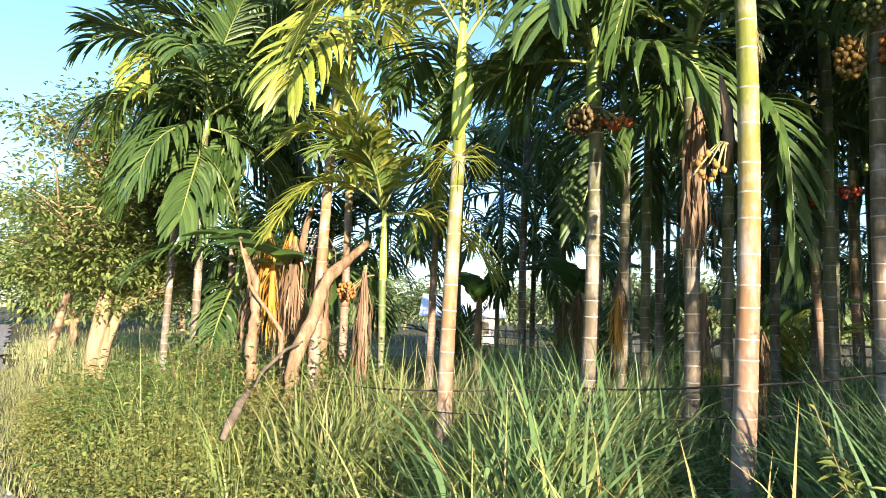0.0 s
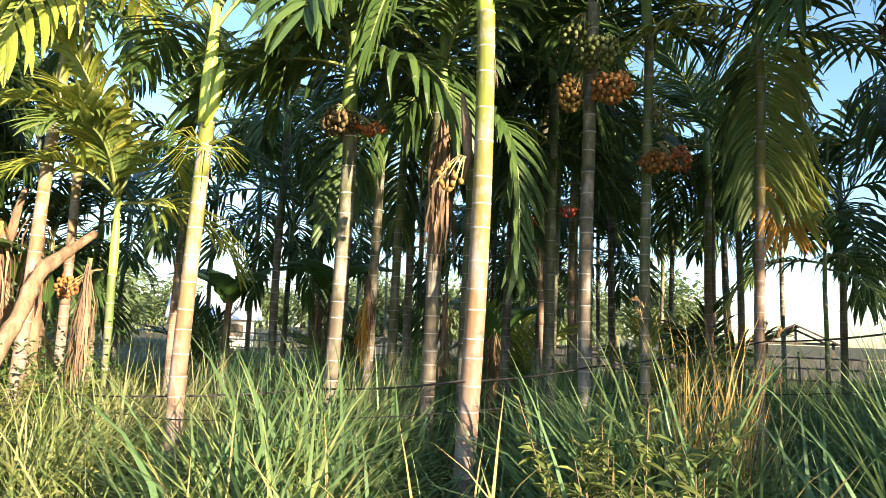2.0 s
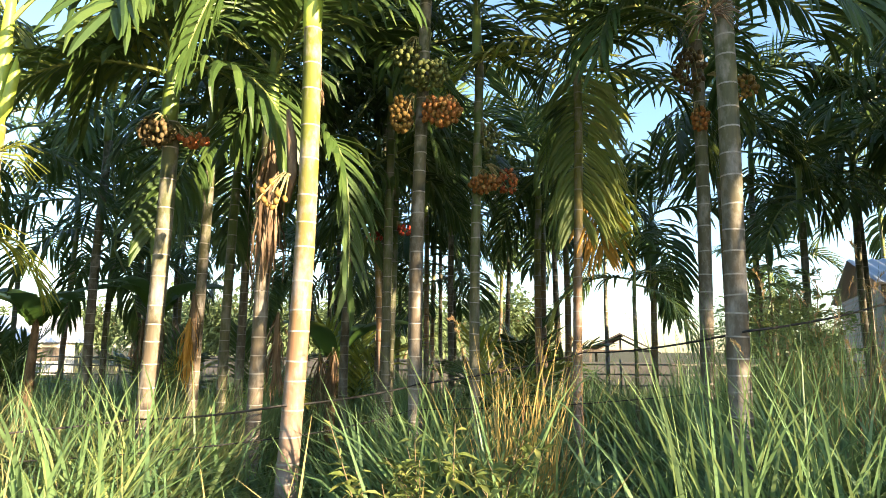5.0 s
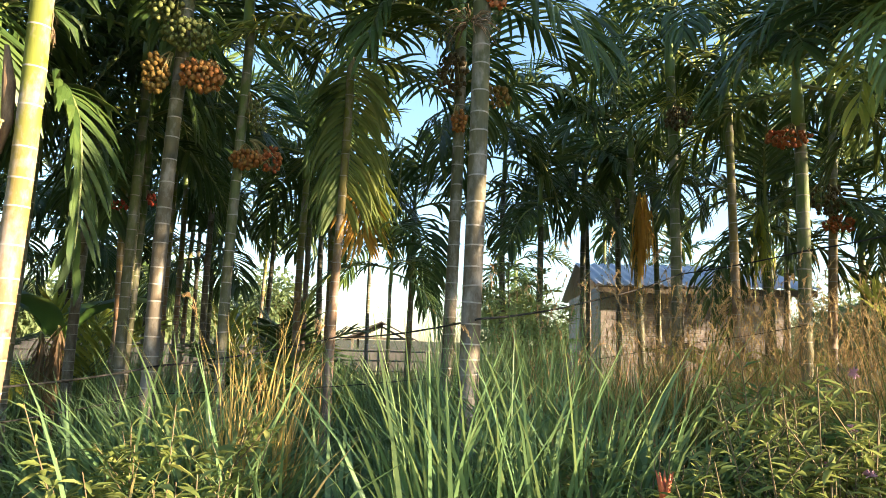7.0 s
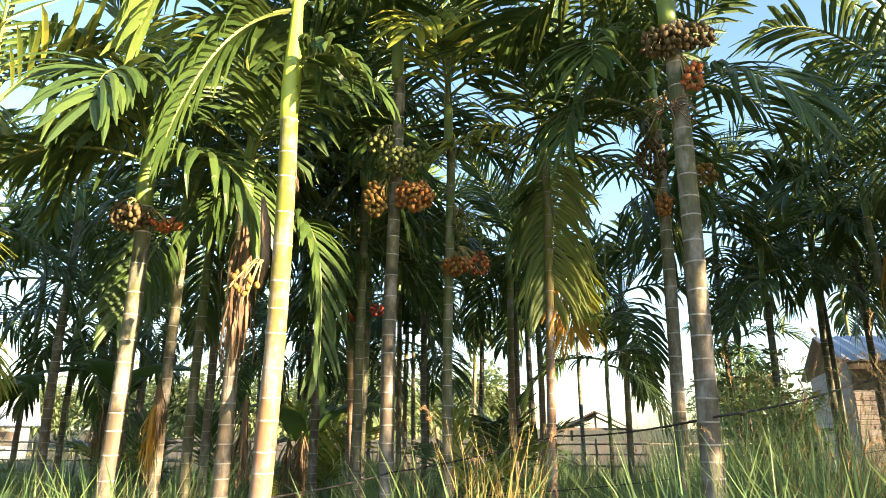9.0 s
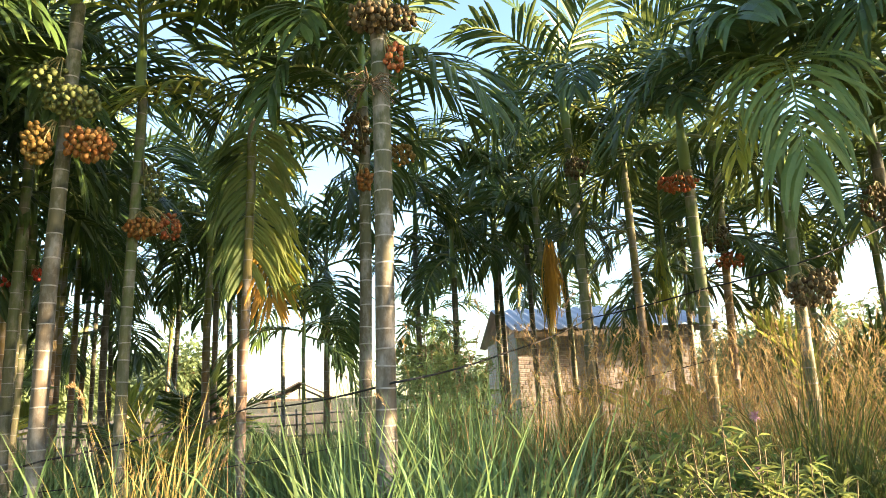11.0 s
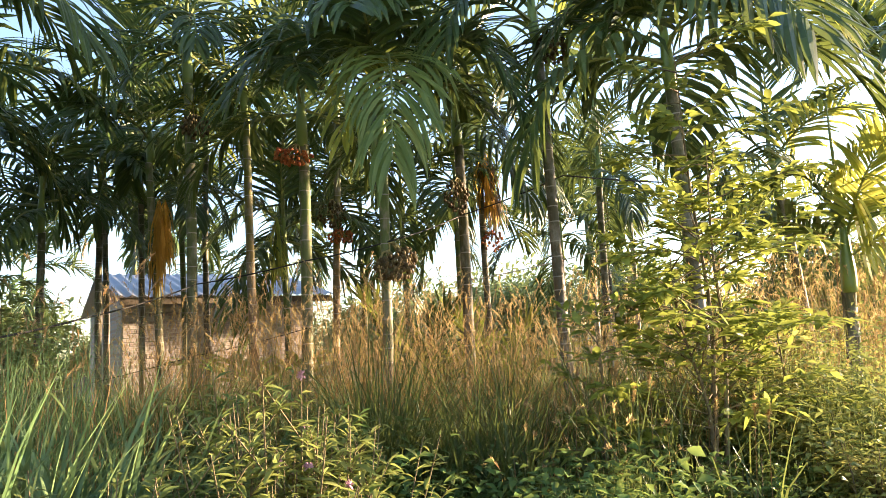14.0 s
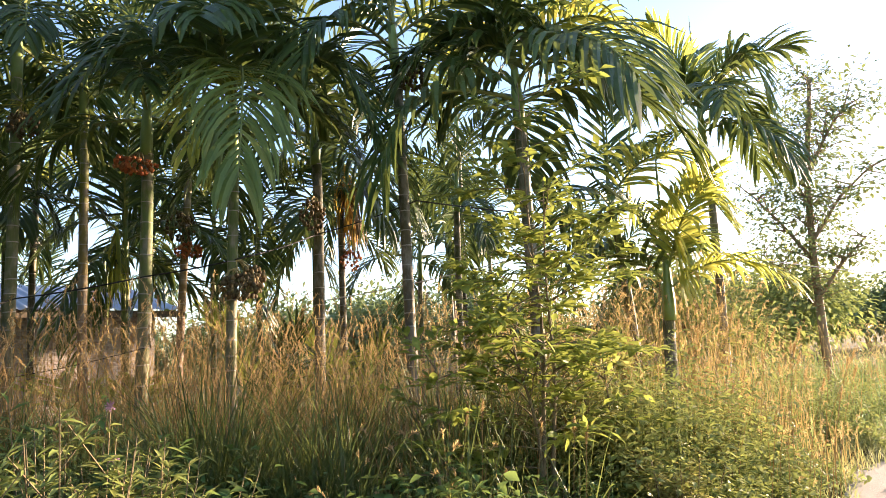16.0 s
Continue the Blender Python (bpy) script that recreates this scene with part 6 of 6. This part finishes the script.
log(-5.25, 1.38, [(0, 0, 0.9), (-0.2, 0.15, 1.02), (-0.42, 0.39, 1.15), (-0.6, 0.6, 1.22)], [0.011, 0.014, 0.014, 0.009], "thin bare stick leaning out of the grass", mat=timber_mat)
log(-6.80, 2.14, [(0, 0, 0), (-0.02, 0, 1.26), (-0.12, -0.35, 1.75), (-0.2, -0.45, 2.2)], [0.02, 0.02, 0.018, 0.01], "thin bare branch crossing other trunks")
log(-7.6, 2.5, [(0, 0, 0), (0.1, 0.1, 1.0), (0.02, 0.05, 2.0), (0.2, 0.1, 2.7)], [0.08, 0.07, 0.06, 0.03], "ragged dead trunk wrapped in dry leaves")
ban_a = banana(-8.2, 2.55, 2.0, 1)
ban_b = banana(-7.3, 2.75, 1.7, 2, 5, 3)
for host, at, mat, size in ((ban_a, (-7.76, 2.42, 2.15), frond_brown, 1.0), (ban_a, (-7.95, 2.30, 2.45), frond_orange, 0.8), (ban_a, (-8.3, 2.3, 2.3), frond_brown, 1.1),
                            (ban_b, (-7.50, 2.42, 2.45), frond_orange, 0.7), (ban_b, (-7.05, 2.30, 2.30), frond_brown, 0.9), (ban_b, (-7.25, 2.15, 2.05), frond_orange, 0.75), (ban_b, (-6.95, 2.55, 2.5), frond_brown, 0.9)):
    m = Matrix.Translation(Vector(at) - host.matrix_basis.translation) @ Matrix.Rotation(at[0] * 7, 4, "Z") @ Matrix.Scale(size, 4)
    part("dry_leaf", SKIRT_WIDE, host, "shrivelled dry leaf hanging down", m, mat)
banana(-9.6, 6.6, 1.9, 3, 0, 6, "banana plant with broad leaves behind the palms")
ban_c = banana(-8.2, 7.6, 2.1, 4, 0, 6, "banana plant with a few dry leaves behind the palms")
ban_d = banana(-5.2, 7.9, 1.4, 5, 0, 4, "low banana plant with dry leaves among the palms")
for host, at in ((ban_c, (-8.05, 7.5, 2.0)), (ban_c, (-8.4, 7.5, 1.9)), (ban_d, (-5.1, 7.8, 1.5)), (ban_d, (-5.35, 7.85, 1.4))):
    part("dry_leaf", SKIRT_WIDE, host, "shrivelled dry leaf hanging down", Matrix.Translation(Vector(at) - host.matrix_basis.translation) @ Matrix.Scale(0.8, 4), frond_brown)


def small_palm(x, y, size, seed, label="young betel palm low in the grass", yellow=0.0):
    r = random.Random(seed)
    ob = thing("young_palm", x, y, 0, label, "palm tree")
    b = Build()
    b.tube([(0, 0, 0), (0, 0, 0.35 * size)], [0.035, 0.02], 7)
    part("stem", b.mesh("stem", [rachis_mat]), ob)
    for k in range(7):
        m = Matrix.Translation((0, 0, 0.3 * size)) @ Euler((0, 0, radians(k * 137 + r.uniform(-20, 20))), "XYZ").to_matrix().to_4x4() @ Matrix.Scale(size * 0.6 * r.uniform(0.8, 1.1), 4)
        part("frond", STIFF[r.choice((0, 1, 1, 2))][k % 2], ob, "", m, frond_yellow if r.random() < yellow else frond_green)
    return ob


for i, (px, py, ps, yl) in enumerate(((-11.5, 7.5, 1.5, 0.4), (-9.2, 8.8, 1.4, 0.5), (-7.4, 9.0, 1.5, 0.3), (-5.9, 9.6, 1.6, 0.3), (-3.1, 9.0, 1.4, 0.4), 
                                      (-3.6, 12.6, 1.8, 0.1), (5.0, 7.4, 1.7, 0.7), (5.9, 6.9, 1.5, 0.8), (7.2, 5.2, 1.5, 0.6), (8.6, 4.4, 1.6, 0.7), (3.6, 8.9, 1.5, 0.4))):
    small_palm(px, py, ps, 300 + i, yellow=yl)


# ---- houses, shed and fences ----
def corrugated(x0, x1, y0, z0, y1, z1, mat, pitch=0.19, amp=0.02):
    b = Build()
    n = int((x1 - x0) / pitch * 4)
    verts = []
    nl = Vector((0, -(z1 - z0), y1 - y0)).normalized()
    for i in range(n + 1):
        x = x0 + (x1 - x0) * i / n
        o = nl * amp * math.sin(i * math.pi / 2)
        for yy, zz in ((y0, z0), (y1, z1)):
            verts.append(Vector((x, yy, zz)) + o)
    k = len(verts)
    verts += [v - nl * 0.004 for v in verts]
    faces = [(2 * i, 2 * i + 2, 2 * i + 3, 2 * i + 1) for i in range(n)] + [(k + 2 * i, k + 2 * i + 1, k + 2 * i + 3, k + 2 * i + 2) for i in range(n)]
    b.add(verts, faces)
    return b.mesh("roof", [mat])


brick_house = thing("brick_house", 0, 0, 0, "low brick house with a blue-grey zinc roof behind palms", "house", turn=0)
for lo, hi, mat in (((2.25, 12.75, 0), (5.75, 12.93, 2.60), mortar_mat), ((2.25, 12.93, 0), (2.43, 17.4, 2.60), brick_mat), ((5.57, 12.93, 0), (5.75, 17.4, 2.60), brick_mat), ((2.43, 17.22, 0), (5.57, 17.4, 2.60), brick_mat)):
    bw = Build()
    bw.box(lo, hi)
    wall = part("wall", bw.mesh("wall", [mat], smooth=False), brick_house, "weathered reddish brick wall")
    if mat is mortar_mat:
        front_wall = wall
part("roof", corrugated(2.1, 6.1, 12.25, 2.58, 15.1, 3.30, iron_mat), brick_house, "corrugated blue-grey zinc roof")
part("roof", corrugated(2.1, 6.1, 15.1, 3.30, 18.0, 2.58, iron_mat), brick_house, "corrugated blue-grey zinc roof")
bf = Build()
bf.box((2.15, 12.31, 2.44), (6.05, 12.35, 2.56))
part("eave_board", bf.mesh("eave_board", [timber_mat], smooth=False), brick_house, "dark timber eave board")
for i in range(5):
    bf = Build()
    bf.box((2.25 + i * 0.9, 12.35, 2.46), (2.31 + i * 0.9, 12.75, 2.56))
    part("rafter", bf.mesh("rafter", [timber_mat], smooth=False), brick_house)

white_house = thing("white_house", -33.1, 22.5, 0, "pale house with a light grey roof in the distance", "house", turn=56)
hw = Build()
hw.box((-2.2, 0, 0), (2.2, 6, 1.75))
part("wall", hw.mesh("wall", [plaster_mat], smooth=False), white_house, "cream plastered wall")
part("roof", corrugated(-2.6, 2.6, -0.6, 1.66, 3.0, 3.1, paleroof_mat), white_house, "light grey sheet roof")
part("roof", corrugated(-2.6, 2.6, 3.0, 3.1, 6.6, 1.66, paleroof_mat), white_house, "light grey sheet roof")
for k in (-1.6, 0.5):
    wb = Build()
    wb.box((k, -0.03, 0.7), (k + 1.1, -0.003, 1.4))
    part("window", wb.mesh("window", [timber_mat], smooth=False), white_house, "dark window opening")

shed = thing("open_shed", -5.36, 34.6, 0, "open timber shed with a dark gable roof", "shed", turn=6)
for sx in (-1.5, 1.5):
    for sy in (0, 3.5):
        pb = Build()
        pb.box((sx - 0.06, sy - 0.06, 0), (sx + 0.06, sy + 0.06, 1.55))
        part("post", pb.mesh("post", [timber_mat], smooth=False), shed)
for s in (-1, 1):
    rb2 = Build()
    rb2.add([(0, -0.4, 2.38), (s * 1.95, -0.4, 1.42), (s * 1.95, 3.9, 1.42), (0, 3.9, 2.38), (0, -0.4, 2.30), (s * 1.95, -0.4, 1.34), (s * 1.95, 3.9, 1.34), (0, 3.9, 2.30)],
            [(0, 1, 2, 3), (4, 7, 6, 5), (0, 4, 5, 1), (1, 5, 6, 2), (2, 6, 7, 3)])
    part("roof", rb2.mesh("roof", [thatch_mat], smooth=False), shed, "dark weathered roof slope")
tb2 = Build()
tb2.box((-1.7, -0.05, 1.42), (1.7, 0.05, 1.54))
tb2.box((-0.05, -0.05, 1.54), (0.05, 0.05, 2.3))
tb2.tube([(-1.2, 0, 1.5), (0, 0, 2.1)], [0.05, 0.05], 6)
tb2.tube([(1.2, 0, 1.5), (0, 0, 2.1)], [0.05, 0.05], 6)
part("truss", tb2.mesh("truss", [timber_mat], smooth=False), shed, "bare timber roof truss")


def rail_fence(x0, y0, x1, y1, posts, h, label):
    ob = thing("bamboo_fence", x0, y0, 0, label, "fence")
    d = Vector((x1 - x0, y1 - y0, 0))
    for i in range(posts):
        p = d * i / (posts - 1)
        b = Build()
        b.tube([(p.x, p.y, -0.05), (p.x + 0.02, p.y, h * 0.6), (p.x, p.y + 0.02, h)], [0.035, 0.032, 0.028], 6)
        part("post", b.mesh("post", [bamboo_mat]), ob)
    for z in (0.55, 0.85, 1.12):
        b = Build()
        b.tube([(0, -0.03, z), (d.x / 2, d.y / 2 - 0.03, z - 0.04), (d.x, d.y - 0.03, z + 0.02)], [0.026, 0.024, 0.022], 6)
        part("rail", b.mesh("rail", [bamboo_mat]), ob)
    return ob


rail_fence(-24, 15.5, -12, 18.5, 9, 1.25, "grey bamboo rail fence behind the orchard")
rail_fence(-12, 18.5, 1.5, 19.5, 10, 1.25, "grey bamboo rail fence behind the orchard")
lw = Build()
lw.box((-30, 29.0, 0), (6, 29.2, 1.0))
tagged(new("wall_far", lw.mesh("wall_far", [greywall_mat], smooth=False)), "low grey garden wall beyond the orchard", "wall", kind="structure")

# pebbles on the road
pr = random.Random(31)
pbk = Build()
for k in range(420):
    gx = pr.uniform(-14, 14)
    gy = edge_y(gx) - pr.uniform(0.0, 2.5)
    s = pr.uniform(0.010, 0.035)
    pbk.add([(gx + s, gy, 0.03), (gx, gy + s * 0.8, 0.03), (gx - s, gy, 0.03), (gx, gy - s * 0.9, 0.03), (gx + s * 0.2, gy, 0.035 + s * 0.7)], [(0, 1, 4), (1, 2, 4), (2, 3, 4), (3, 0, 4)])
tagged(new("road_pebbles", pbk.mesh("road_pebbles", [pebble_mat])), "loose pale pebbles on the dirt road", "pebbles", kind="stuff")

# the courses of the brick house's front wall: those above the weeds as single bricks, the lower ones joined
brick_rnd = random.Random(12)


def brick_shape(length, x=0.0, y=0.0, z=0.0):
    """A brick with worn, slightly chamfered front edges."""
    c, h, d = 0.006, 0.062, 0.014
    back = [(x, y, z), (x + length, y, z), (x + length, y, z + h), (x, y, z + h)]
    front = [(x + c, y - d, z + c), (x + length - c, y - d, z + c), (x + length - c, y - d, z + h - c), (x + c, y - d, z + h - c)]
    return back + front, [(4, 5, 6, 7), (0, 1, 5, 4), (1, 2, 6, 5), (2, 3, 7, 6), (3, 0, 4, 7)]


brick_meshes = {}
for length in (0.205, 0.098):
    bb2 = Build()
    bb2.add(*brick_shape(length))
    brick_meshes[length] = bb2.mesh("brick", [brickpiece_mat], smooth=False)
low_rows = Build()
for row in range(34):
    z, x = 0.01 + 0.075 * row, 2.26
    if row % 2:
        spans = [0.098] + [0.205] * 15 + [0.098]
    else:
        spans = [0.205] * 16
    for length in spans:
        dy = brick_rnd.uniform(-0.003, 0.003)
        if row >= 17:
            part("brick", brick_meshes[length], front_wall, "", Matrix.Translation((x, 12.752 + dy, z)))
        else:
            low_rows.add(*brick_shape(length, x, 12.752 + dy, z))
        x += length + 0.0125
rest = part("lower_bricks", low_rows.mesh("lower_bricks", [brickpiece_mat], smooth=False), front_wall, "lower courses of weathered brick behind weeds")
tagged(rest, kind="stuff")
